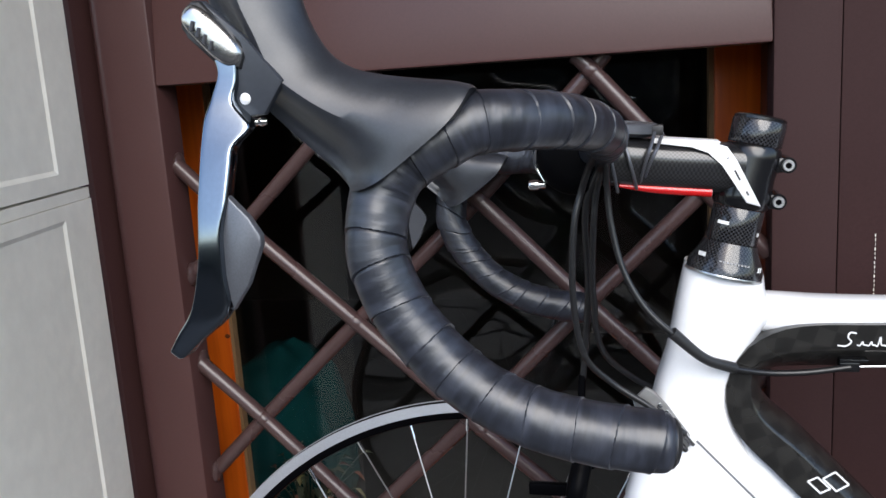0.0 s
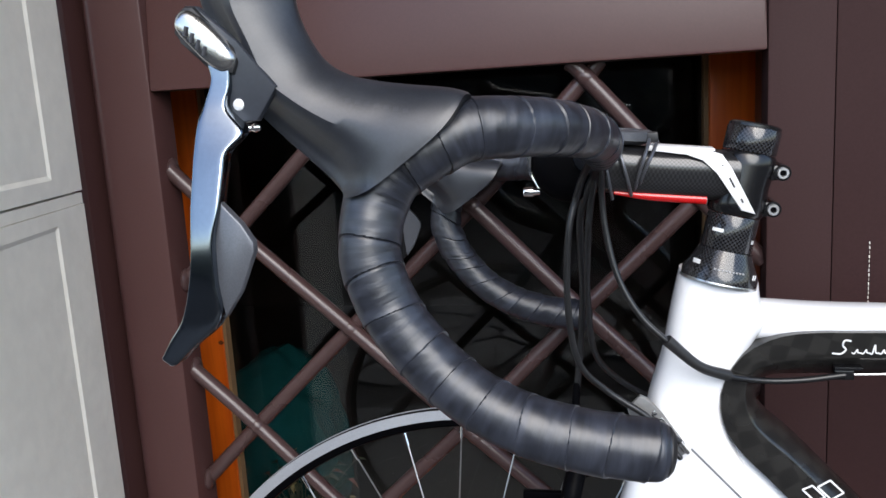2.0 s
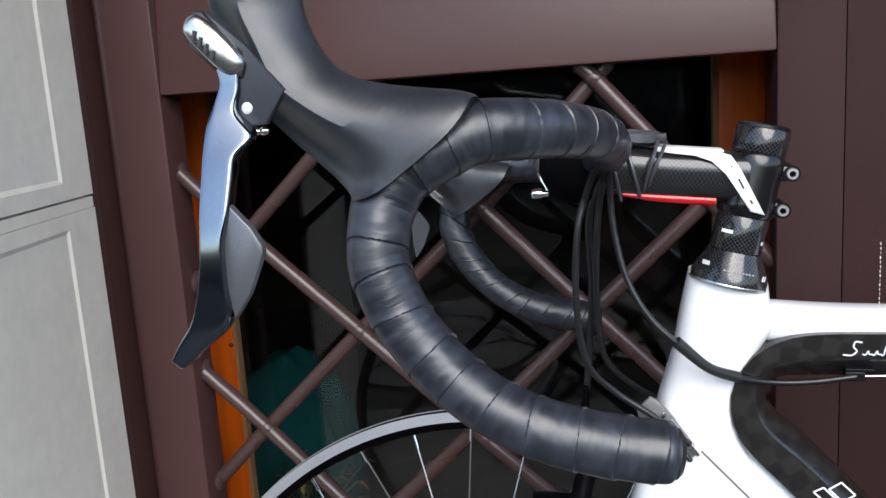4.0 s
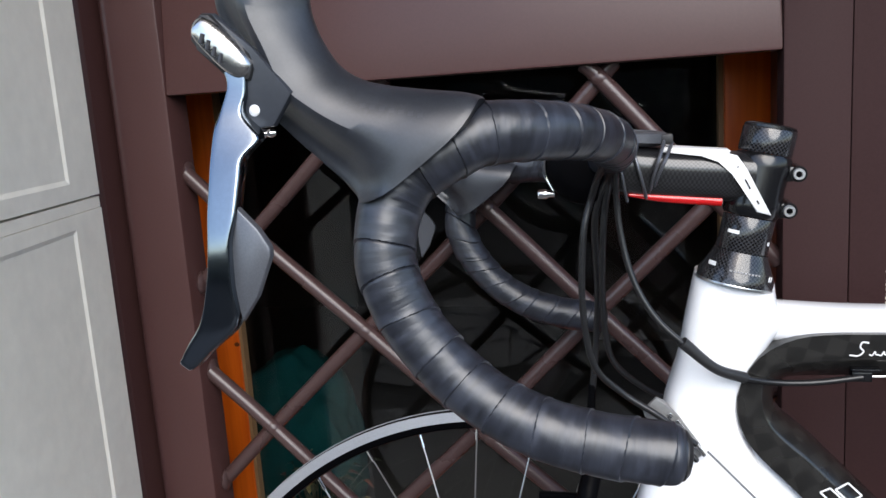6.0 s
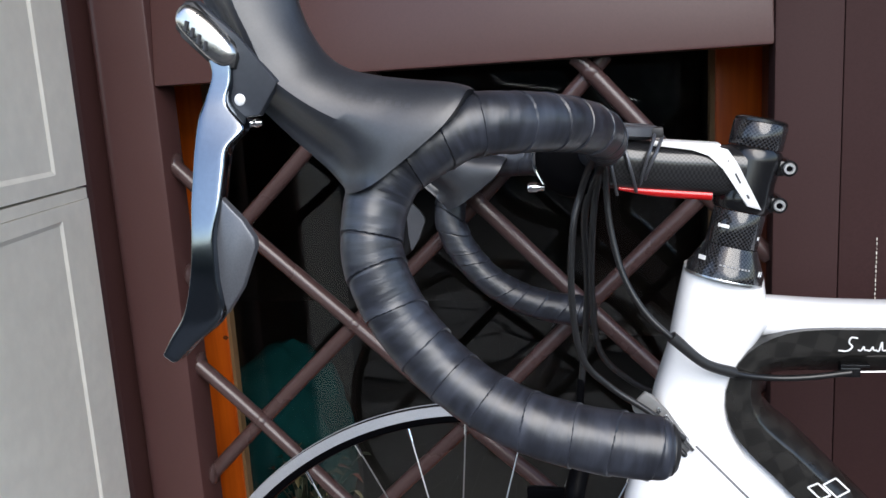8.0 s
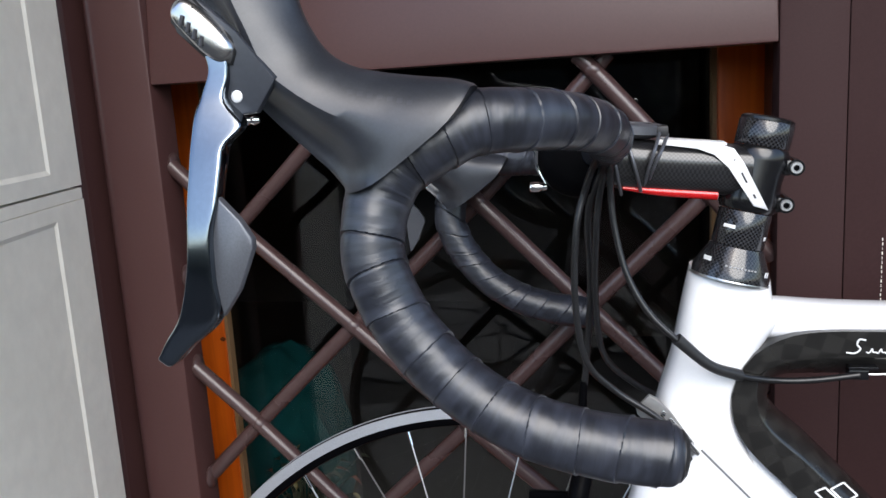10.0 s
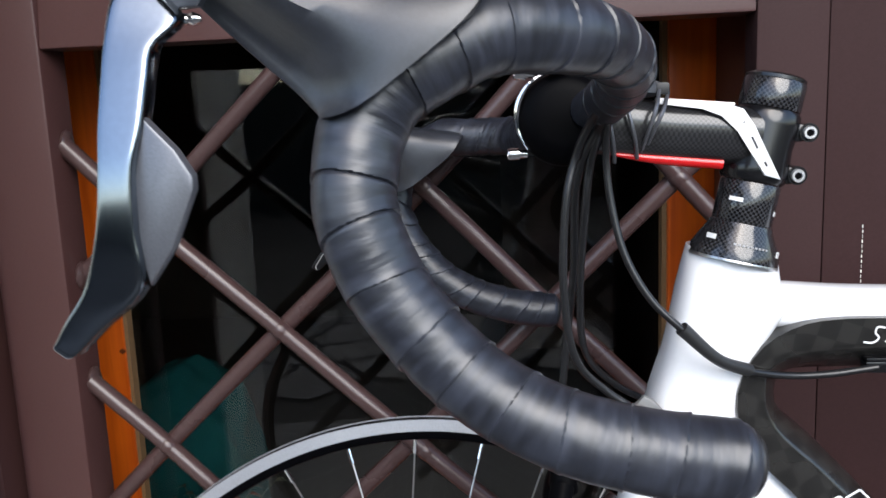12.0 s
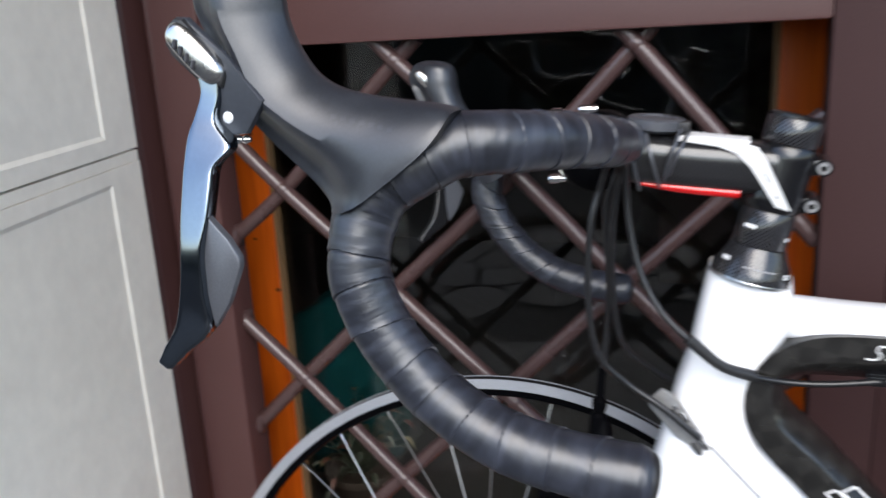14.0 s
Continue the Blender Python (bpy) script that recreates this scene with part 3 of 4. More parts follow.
# bare carbon along the inside of the main triangle: rows of paint edge, ridge and inner edge (x, z each) and the depth of its street face
BAND = [(0.660, 0.719, 0.660, 0.702, 0.660, 0.685, 0.6755), (0.450, 0.720, 0.450, 0.7025, 0.450, 0.6855, 0.6750), (0.330, 0.721, 0.330, 0.703, 0.330, 0.686, 0.6745),
        (0.2550, 0.721, 0.2560, 0.7025, 0.2580, 0.686, 0.6740), (0.2250, 0.721, 0.2250, 0.7012, 0.2270, 0.686, 0.6735), (0.2030, 0.719, 0.2035, 0.7000, 0.2060, 0.686, 0.6715),
        (0.1870, 0.7135, 0.1925, 0.6985, 0.1980, 0.6865, 0.6685), (0.1745, 0.705, 0.1830, 0.6950, 0.1915, 0.685, 0.6665), (0.1660, 0.693, 0.1780, 0.6885, 0.1878, 0.681, 0.6660), (0.1612, 0.681, 0.1768, 0.6795, 0.1862, 0.6745, 0.6658),
        (0.1600, 0.669, 0.1770, 0.6700, 0.1865, 0.667, 0.6658), (0.1622, 0.655, 0.1800, 0.6605, 0.1900, 0.660, 0.6662), (0.1690, 0.640, 0.1865, 0.6510, 0.1970, 0.6515, 0.6668), (0.1820, 0.624, 0.1975, 0.6400, 0.2070, 0.643, 0.6675),
        (0.2040, 0.601, 0.2190, 0.6195, 0.2285, 0.6215, 0.6680), (0.3150, 0.478, 0.3320, 0.497, 0.3420, 0.500, 0.6720), (0.4350, 0.337, 0.4520, 0.356, 0.4620, 0.359, 0.6740)]
rings = []
for ox, oz, rx, rz, ix, iz, yf in spline(BAND, 110):
    o, r, q = Vector((ox, 0, oz)), Vector((rx, 0, rz)), Vector((ix, 0, iz))
    half = [(o, yf + 0.004), (o.lerp(r, 0.04), yf + 0.0003), (o.lerp(r, 0.35), yf), (o.lerp(r, 0.7), yf), (r + (o - r) * 0.07, yf + 0.0001), (r, yf + 0.0007), (r.lerp(q, 0.12), yf + 0.0020), (r.lerp(q, 0.55), yf + 0.0075), (q, yf + 0.016)]
    ring = [p + Vector((0, y, 0)) for p, y in half] + [p + Vector((0, 1.39 - y, 0)) for p, y in reversed(half)]
    rings.append(ring)
part("carbon_band", rings_mesh(rings, True, None, 0.11), M_FRAMECARBON, bike, "dark checked carbon inner edge of the frame")
part("seat_tube", tube([(0.655, 0.70, 0.76), (0.56, 0.70, 0.52), (0.45, 0.70, 0.31)], 0.016, 12, 16), M_WHITE, bike, "white seat tube")
part("fork_crown", side_rings([(0.182, 0.572, 0.0885, 0.574, 0.697, 0.031), (0.165, 0.545, 0.078, 0.55, 0.698, 0.031), (0.125, 0.52, 0.064, 0.53, 0.70, 0.033)], 30, 2.3, 10), M_WHITE, bike, "white fork crown")
for dy in (-0.045, 0.045):
    part("fork_blade", tube([(0.095, 0.71 + dy * 0.6, 0.53), (0.065, 0.72 + dy, 0.47), (0.0, 0.755 + dy, 0.365), (-0.0607, 0.781 + dy, 0.3064)], [0.016, 0.015, 0.011, 0.009], 16, 14), M_WHITE, bike, "white fork blade")

# headset, spacers and top cap
part("headset_cover", turned(STEER_LOW - steer * 0.001, STEER_LOW + steer * 0.021, [(0, 0.0265), (0.25, 0.0262), (0.85, 0.0195), (1, 0.0185)], 36), M_CARBON, bike, "carbon conical headset cover")
part("seal_ring", turned(STEER_LOW - steer * 0.0028, STEER_LOW - steer * 0.0008, [(0, 0.0266), (0.5, 0.0269), (1, 0.0266)], 36), M_STEEL, bike)
part("spacer", turned(STEER_LOW + steer * 0.0212, STEER_LOW + steer * 0.046, [(0, 0.0172), (0.03, 0.0177), (0.97, 0.0177), (1, 0.0172)], 36), M_CARBON, bike, "carbon steerer spacer")
part("spacer", turned(STEER_TOP - steer * 0.0195, STEER_TOP - steer * 0.0025, [(0, 0.0178), (0.05, 0.0182), (0.95, 0.0182), (1, 0.0176)], 36), M_CARBON, bike, "carbon spacer under the top cap")
part("top_cap", turned(STEER_TOP - steer * 0.0025, STEER_TOP + steer * 0.0005, [(0, 0.0176), (0.6, 0.0176), (1, 0.0160)], 36), M_BLACK, bike)

# stem
stem = part("stem", tube([(0.062, 0.676, 0.8425), (0.085, 0.678, 0.8395), (0.12, 0.683, 0.8345), (0.155, 0.688, 0.831), (0.172, 0.69, 0.829)], [0.0178, 0.0174, 0.0172, 0.0174, 0.0178], 40, 48, power=2.8), M_STEM, bike, "glossy carbon handlebar stem")
c0 = STEER_LOW + steer * 0.0465
part("steerer_clamp", turned(c0, STEER_TOP - steer * 0.02, [(0, 0.0178), (0.05, 0.0192), (0.2, 0.0196), (0.5, 0.0186), (0.8, 0.0196), (0.95, 0.0192), (1, 0.0178)], 32), M_BLACK, stem, "gloss black steerer clamp")
for ear in (Vector((0.1965, 0.69, 0.8055)), Vector((0.2025, 0.69, 0.8305))):
    part("clamp_ear", rod(ear + Vector((0, -0.008, 0)), ear + Vector((0, 0.018, 0)), 0.0055, 24), M_BLACK, stem)
    part("bolt", turned(ear + Vector((0, -0.0078, 0)), ear + Vector((0, -0.0102, 0)), [(0, 0.0040), (0.7, 0.0040), (1, 0.0035), (1, 0.0023), (0.3, 0.0021)], 18), M_BOLT, stem, "bright socket bolt")
    # The shade inside the socket is a black disc.
    part("socket", rod(ear + Vector((0, -0.0080, 0)), ear + Vector((0, -0.0092, 0)), 0.0021, 6), M_DEEP, stem, "black insert for the shaded hexagon socket")
    part("ear_bridge", boxed((ear.x - 0.016, 0.683, ear.z - 0.0055), (ear.x - 0.001, 0.702, ear.z + 0.0055), 0.003), M_BLACK, stem)
part("faceplate", turned((0.0605, 0.6585, 0.8455), (0.0605, 0.7000, 0.8415), [(0, 0.0150), (0.03, 0.0215), (0.10, 0.0258), (0.22, 0.0275), (0.84, 0.0275), (1, 0.025)], 40), M_DEEP, stem, "deep black bar clamp")
part("clamp_edge", tube([(0.0500, 0.6640, 0.8712), (0.0400, 0.6640, 0.8650), (0.0335, 0.6640, 0.8535), (0.0330, 0.6640, 0.8395), (0.0385, 0.6640, 0.8275)], [0.0004, 0.0014, 0.0020, 0.0014, 0.0004], 30, 8), M_CHROME, stem, "bright edge of the bar clamp")
for x, y, z in ((0.043, 0.662, 0.8710), (0.062, 0.660, 0.8735), (0.038, 0.674, 0.8245)):
    part("bolt", turned((x, y, z), (x - 0.0115, y - 0.002, z), [(0, 0.0026), (0.4, 0.0026), (0.42, 0.0036), (0.9, 0.0036), (1, 0.0030), (1, 0.0018), (0.8, 0.0017)], 16), M_CHROME, stem, "chrome clamp bolt")
# white flash that folds over the stem, and the red line under it
part("white_flash", plate([(0.113, 0.8545), (0.152, 0.8495), (0.162, 0.846), (0.1685, 0.836), (0.1835, 0.8045), (0.174, 0.8075), (0.159, 0.834), (0.150, 0.8430), (0.139, 0.8475), (0.113, 0.8505)], 0.0018, 0.0006, facing(0.6705)), M_PRINT, stem, "white painted flash")
part("white_flash", boxed((0.116, 0.671, 0.8503), (0.158, 0.694, 0.8520), 0.0006, Matrix.Translation((0.136, 0, 0.8535)) @ Matrix.Rotation(radians(6), 4, "Y") @ Matrix.Translation((-0.136, 0, -0.8535))), M_PRINT, stem, "white painted flash")
part("red_line", tube([(0.090, 0.6680, 0.8225), (0.115, 0.672, 0.8188), (0.152, 0.678, 0.8145)], [0.0012, 0.0032, 0.0036], 10, 10), M_RED, stem, "red line under the stem")
for k, long in ((0, 0.0008), (3.6, 0.0075), (7.4, 0.0030)):
    x, z = 0.1622 + 0.0017 * k, 0.8385 - 0.0033 * k
    part("lettering", boxed((-0.0006, 0.6685, -long / 2), (0.0006, 0.669, long / 2), 0, Matrix.Translation((x, 0, z)) @ Matrix.Rotation(radians(-26), 4, "Y")), M_DARKPRINT, stem, "dark unreadable lettering", smooth=False)


def ring_mark(axis_at, r, a0, a1, h, name, mat, parent):
    """A small printed mark wrapped on a round piece of the steerer, from angle a0 to a1 (0 faces the camera side)."""
    bm = bmesh.new()
    q = steer.to_track_quat("Z", "Y").to_matrix()
    rows = []
    for k in range(7):
        a = radians(a0 + (a1 - a0) * k / 6)
        d = Vector((math.sin(a), -math.cos(a), 0))
        d = (d - steer * d.dot(steer)).normalized()
        rows.append((bm.verts.new(axis_at + d * r - steer * h / 2), bm.verts.new(axis_at + d * r + steer * h / 2)))
    for (a, b), (c, d) in zip(rows, rows[1:]):
        bm.faces.new((a, c, d, b))
    return part(name, bm, mat, parent)


for up, r, a0, a1, n, h, mat in ((0.0345, 0.0179, -48, -8, 1, 0.0024, M_PRINT), (0.030, 0.0179, 54, 66, 2, 0.0026, M_PRINT), (0.0105, 0.0241, -60, -36, 1, 0.0030, M_PRINT),
                                 (0.0085, 0.0250, -18, 34, 9, 0.0012, M_GREYPRINT), (0.0068, 0.0259, 50, 62, 2, 0.0036, M_PRINT)):
    for k in range(n):
        w = (a1 - a0) / n
        ring_mark(STEER_LOW + steer * up, r, a0 + w * k, a0 + w * (k + 0.68), h, "lettering", mat, bike)

# handlebar: bare centre, wrapped tape on both sides
bar = part("handlebar", tube([(0.079, 0.655, 0.850), (0.066, 0.690, 0.843), (0.047, 0.76, 0.835)], [0.0128, 0.0145, 0.0145], 20, 24), M_DEEP, bike, "black handlebar centre")


def wrapped(seams, step, crease=1.0):
    """Tape wound round a bar: every turn swells over the last and ends in a sharp step, with stretch creases along the turns. seams: where the turns end, in metres along the bar."""
    rng = random.Random(5)
    turns = [(q, rng.uniform(0, 6.28), rng.uniform(0.0006, 0.0030), rng.uniform(0.25, 1)) for q in seams]

    def shape(s, a):
        ends = [-0.02] + [q + w * math.sin(a + u) for q, u, w, f in turns] + [seams[-1] + 0.04]
        k = sum(1 for q in ends[1:-1] if q <= s)
        lo, hi, firm = ends[k], ends[k + 1], turns[k - 1][3]
        d0, d1 = s - lo, hi - s
        depth = 1.0 if 0.285 < s < 0.335 else 0.15 + 0.85 * firm * (0.5 + 0.5 * math.sin(a + 2.1 * k)) ** 2
        plain = 0.285 < s < 0.335
        groove = (-0.045 if plain else -0.012) * depth * math.exp(-(d0 / 0.0009) ** 2) + (0.008 if plain else 0.022) * (1.2 - depth) * math.exp(-(d1 / 0.0016) ** 2)
        ca, sa = math.cos(a), math.sin(a)
        fold = noise.noise(Vector((1.3 * ca, 1.3 * sa + 3 * k, 210 * s + 2.2 * math.sin(a + k))))
        pull = noise.noise(Vector((2.1 * ca + 7 * k, 2.1 * sa, 60 * s)))
        return 1 + step * (0.4 + 0.6 * depth) * (d0 / (hi - lo) - 0.5) + groove + 0.012 * math.sin(2 * a + 5.1 * k) + crease * (0.011 * fold + 0.016 * pull)
    return shape


def slant(a):
    """How far the turns of the tape lean along the bar round its girth."""
    return 0.0065 * math.sin(a + 0.7) + 0.0016 * math.sin(2 * a)


NEAR_SEAMS = [0.030, 0.060, 0.090, 0.118, 0.146, 0.170, 0.187, 0.205, 0.224, 0.243, 0.262, 0.304, 0.3195, 0.342, 0.364, 0.383, 0.404, 0.424, 0.446, 0.466, 0.482]
FAR_SEAMS = [0.03 + 0.019 * k + 0.003 * (k % 3 == 1) for k in range(25)]
NEAR_BAR = [(0.074, 0.668, 0.847), (0.081, 0.643, 0.853), (0.0845, 0.610, 0.859), (0.0845, 0.570, 0.865), (0.0815, 0.540, 0.870), (0.075, 0.517, 0.874), (0.0645, 0.497, 0.877), (0.047, 0.480, 0.8790),
            (0.026, 0.470, 0.8785), (0.008, 0.464, 0.870), (-0.007, 0.462, 0.8605), (-0.0155, 0.4595, 0.848), (-0.0185, 0.4555, 0.834), (-0.0185, 0.453, 0.818), (-0.0105, 0.453, 0.7955), (0.002, 0.453, 0.777),
            (0.0175, 0.453, 0.7605), (0.036, 0.453, 0.7475), (0.057, 0.453, 0.738), (0.080, 0.456, 0.7310), (0.097, 0.459, 0.7275), (0.1130, 0.461, 0.7252), (0.1180, 0.4615, 0.7246)]
NEAR_R = [0.0126, 0.0130, 0.0132, 0.0134, 0.0136, 0.0138, 0.0141, 0.0146, 0.0150, 0.015, 0.0152, 0.0158, 0.0152, 0.015, 0.0148, 0.0147, 0.0147, 0.0147, 0.0149, 0.0151, 0.0153, 0.0148, 0.0116]
part("bar_tape", tube(NEAR_BAR, NEAR_R, 1200, 56, wrapped(NEAR_SEAMS, 0.042), skew=slant), M_TAPE, bar, "black wrapped handlebar tape, worn at the turns")
FAR = Vector((-0.06, 0.421, -0.05))
FAR_BAR = [(0.055, 0.700, 0.840), (0.047, 0.760, 0.835), (0.041, 0.810, 0.831), (0.029, 0.845, 0.829), (0.008, 0.862, 0.8285), (-0.014, 0.868, 0.828), (-0.034, 0.873, 0.828)] + [tuple(Vector(p) + FAR) for p in NEAR_BAR[9:]]
part("bar_tape", tube(FAR_BAR, [0.0155] * 7 + NEAR_R[9:], 620, 32, wrapped(FAR_SEAMS, 0.085, 1.4), skew=slant), M_TAPE, bar, "black wrapped handlebar tape")
for p, q in ((NEAR_BAR[-1], NEAR_BAR[-2]), (FAR_BAR[-1], FAR_BAR[-2])):
    p, q = Vector(p), Vector(q)
    d = (p - q).normalized()
    part("end_plug", turned(p - d * 0.002, p + d * 0.003, [(0, 0.0122), (0.4, 0.0120), (0.8, 0.0095), (1, 0.006)], 24), M_MATT, bar, "black bar end plug")

# ---- brake and shift levers ----
HOOD = [(-0.062, 0.9635, -0.080, 0.9655, 0.460, 0.008), (-0.0530, 0.9595, -0.0905, 0.962, 0.460, 0.0145), (-0.0495, 0.950, -0.0965, 0.952, 0.460, 0.0178), (-0.0485, 0.940, -0.0945, 0.940, 0.460, 0.0188), (-0.0445, 0.928, -0.087, 0.924, 0.460, 0.019),
        (-0.0365, 0.9155, -0.080, 0.902, 0.460, 0.0195), (-0.026, 0.9085, -0.067, 0.8875, 0.460, 0.0198), (-0.012, 0.9045, -0.052, 0.873, 0.460, 0.0198),
        (0.006, 0.9015, -0.0405, 0.8625, 0.460, 0.0200), (0.021, 0.8995, -0.0345, 0.8565, 0.460, 0.0212), (0.0288, 0.8975, -0.0310, 0.8535, 0.460, 0.0217), (0.0310, 0.8958, -0.0290, 0.8520, 0.460, 0.0214)]
BLADE = [(-0.0851, 0.9161, -0.0740, 0.9141, 0.4415, 0.0045), (-0.0835, 0.9090, -0.0745, 0.9050, 0.4405, 0.0045), (-0.0866, 0.8990, -0.0761, 0.8960, 0.4383, 0.0047), (-0.0894, 0.8901, -0.0671, 0.8851, 0.4344, 0.0047), (-0.0905, 0.8765, -0.0740, 0.8765, 0.4299, 0.0047),
         (-0.0907, 0.8670, -0.0753, 0.8670, 0.4269, 0.0047), (-0.0912, 0.8521, -0.0769, 0.8521, 0.4228, 0.0047), (-0.0911, 0.8384, -0.0798, 0.8384, 0.4197, 0.0047), (-0.0928, 0.8220, -0.0801, 0.8199, 0.4183, 0.0047), (-0.0986, 0.8031, -0.0800, 0.8013, 0.4184, 0.0047),
         (-0.1074, 0.7909, -0.0954, 0.7881, 0.4193, 0.0046), (-0.1114, 0.7848, -0.1041, 0.7804, 0.4197, 0.0044), (-0.1129, 0.7830, -0.1067, 0.7788, 0.4198, 0.0040), (-0.1133, 0.7815, -0.1089, 0.7782, 0.4199, 0.0030), (-0.1124, 0.7806, -0.1100, 0.7784, 0.4200, 0.0012)]


def lever_unit(off, flip, label, blade, blade_label):
    """A hood with its bracket, blade and paddle. off: shift from the near one; flip: mirror its depth about its own middle."""
    def put(bm, turn=flip):
        for v in bm.verts:
            if turn:
                v.co.y = 2 * 0.457 - v.co.y
            v.co += off
        return bm
    bm = side_rings(HOOD, 36, lambda f: 2.0 + 1.9 * max(0, (f - 0.6) / 0.4) ** 1.5, 72)
    bm.verts.ensure_lookup_table()
    for i, v in enumerate(bm.verts):  # the rear lip sags on both flanks
        w, a = max(0, (i // 36 - 50) / 21), 2 * math.pi * (i % 36) / 36
        c = math.cos(a)
        if c < -0.1:  # below a soft crease the flanks fall away inwards
            k = (1 - w) * min(1, (i // 36) / 20)
            v.co.y += (0.460 - v.co.y) * k * min(0.95, 1.5 * (-c - 0.1))
        v.co += Vector((0.576, 0, -0.82)) * 0.0075 * w * math.sin(a) ** 2
        if flip and math.sin(a) > 0:  # the inner flank of the other unit falls away underneath
            v.co.y += 0.006 * math.cos(a) * math.sin(a) ** 0.5
        if math.sin(a) < 0:  # the street-side flank leans back towards the top
            v.co.y += 0.0055 * max(w * 0.8, min(1, (i // 36) / 18)) * (c if c > 0 else 0.35 * c) * abs(math.sin(a)) ** 0.5
    u = part("lever_hood", put(bm), M_RUBBER, bike, label)
    part("bracket", put(plate([(-0.0945, 0.943), (-0.0885, 0.9425), (-0.0705, 0.9255), (-0.0525, 0.9045), (-0.0635, 0.8895), (-0.0745, 0.8885), (-0.0835, 0.8925), (-0.0850, 0.8975), (-0.0795, 0.9135), (-0.080, 0.9225)], 0.004, 0.0015, facing(0.4435))), M_BRACKET, u, "smooth black lever bracket")
    part("pivot_pin", put(turned((-0.0722, 0.4415, 0.8972), (-0.0722, 0.4385, 0.8972), [(0, 0.0030), (0.5, 0.0030), (0.8, 0.0026), (0.95, 0.0016), (1, 0.0004)], 20)), M_PIN, u, "bright round pivot pin")
    b = part("lever_blade", put(side_rings(BLADE, 40, 7.0, 60)), blade, u, blade_label)
    bm = plate([(-0.0765, 0.8546), (-0.0670, 0.8447), (-0.0618, 0.8364), (-0.0617, 0.8321), (-0.0696, 0.8138), (-0.0782, 0.8020), (-0.0820, 0.8192), (-0.0823, 0.8318)], 0.004, 0.0014, facing(0.4225))
    for v in bm.verts:  # its lower end swings out with the blade
        v.co.y -= 0.06 * (0.831 - v.co.z)
    part("shift_paddle", put(bm), M_PADDLE, u, "grey shift paddle")
    spine = [(-0.0968, 0.4395, 0.9388), (-0.0950, 0.4392, 0.9370), (-0.0915, 0.4390, 0.9335), (-0.0860, 0.4388, 0.9280), (-0.0800, 0.4388, 0.9215), (-0.0750, 0.4390, 0.9160), (-0.0728, 0.4395, 0.9135)]
    part("name_plate", put(tube(spine, [0.0028, 0.0056, 0.0068, 0.0072, 0.0070, 0.0054, 0.0022], 48, 32, squash=0.72, power=2.3), False), M_PLATE, b, "silver name plate")
    if flip:
        plate_ob = b.children[-1]
        for v in plate_ob.data.vertices:
            v.co = (v.co - Vector((-0.140, 0.836, 0.864))) * 0.65 + Vector((-0.128, 0.836, 0.885))
        edge = [(p[0] + 0.0045, p[4] + 0.0052, p[1]) for p in BLADE[3:]]
        part("bright_edge", put(tube(edge, 0.0008, 40, 8)), M_CHROME, b, "bright edge line of the lever blade")
        part("pivot_bolt", put(turned((-0.079, 0.4385, 0.899), (-0.079, 0.4345, 0.899), [(0, 0.0075), (0.7, 0.0075), (1, 0.0060), (1, 0.0040), (0.5, 0.0035)], 20), False), M_CHROME, u, "chrome pivot bolt")
        return u
    part("plate_rim", put(plate([(-0.1000, 0.9310), (-0.0985, 0.9390), (-0.0935, 0.9425), (-0.0890, 0.9420), (-0.0718, 0.9228), (-0.0702, 0.9160), (-0.0724, 0.9108), (-0.0845, 0.9138), (-0.0965, 0.9265)], 0.006, 0.002, facing(0.4430))), M_MATT, b, "black rim round the name plate")
    along, across = Vector((0.0168, 0, -0.0186)).normalized(), Vector((0.0186, 0, 0.0168)).normalized()
    for k in range(4):  # slanted bars stand for the large mark
        c = Vector((-0.0918, 0.4338, 0.9312)) + along * 0.0042 * k
        lean = across * 0.0019 - along * 0.0010
        part("lettering", put(rod(c - lean, c + lean, 0.0010, 8)), M_DARKPRINT, b, "dark plain bar of lettering")
    for k in range(9):
        c = Vector((-0.0868, 0.4352, 0.9362)) + along * 0.0016 * k
        part("lettering", put(rod(c - across * 0.0005, c + across * 0.0005, 0.0003, 5)), M_DARKPRINT, b, "tiny dark plain lettering")
    part("spring_pin", put(turned((-0.0735, 0.445, 0.8862), (-0.0655, 0.446, 0.8862), [(0, 0.0012), (0.15, 0.0024), (0.5, 0.0016), (0.7, 0.0023), (1, 0.0012)], 14)), M_CHROME, u, "small chrome stop screw")
    return u


near_unit = lever_unit(Vector((0, 0, 0)), False, "black rubber brake lever hood with worn sheen", M_LEVER, "polished dark silver brake lever blade")
lever_unit(Vector((-0.047, 0.396, -0.065)), True, "black rubber brake lever hood near the gate", M_DARKLEVER, "dark brake lever blade seen from behind")
hood_skin = BVHTree.FromPolygons([v.co for v in near_unit.data.vertices], [p.vertices for p in near_unit.data.polygons])


def hood_face(x, z):
    """How far towards the street the hood reaches at that x, z."""
    hit = hood_skin.ray_cast(Vector((x, 0.3, z)), Vector((0, 1, 0)))[0]
    return hit.y if hit else 0.45


for k in range(7):
    bm = bmesh.new()
    grid = []
    for i in range(3):
        x, z = -0.0225 + 0.0045 * k + 0.0013 * i, 0.8962 - 0.0010 * k
        grid.append([bm.verts.new((x, hood_face(x, z + dz) - 0.00012, z + dz)) for dz in (-0.001, 0.0, 0.001)])
    for i in range(2):
        for j in range(2):
            bm.faces.new((grid[i][j], grid[i + 1][j], grid[i + 1][j + 1], grid[i][j + 1]))
    part("lettering", bm, M_EMBOSS, near_unit, "embossed plain lettering")

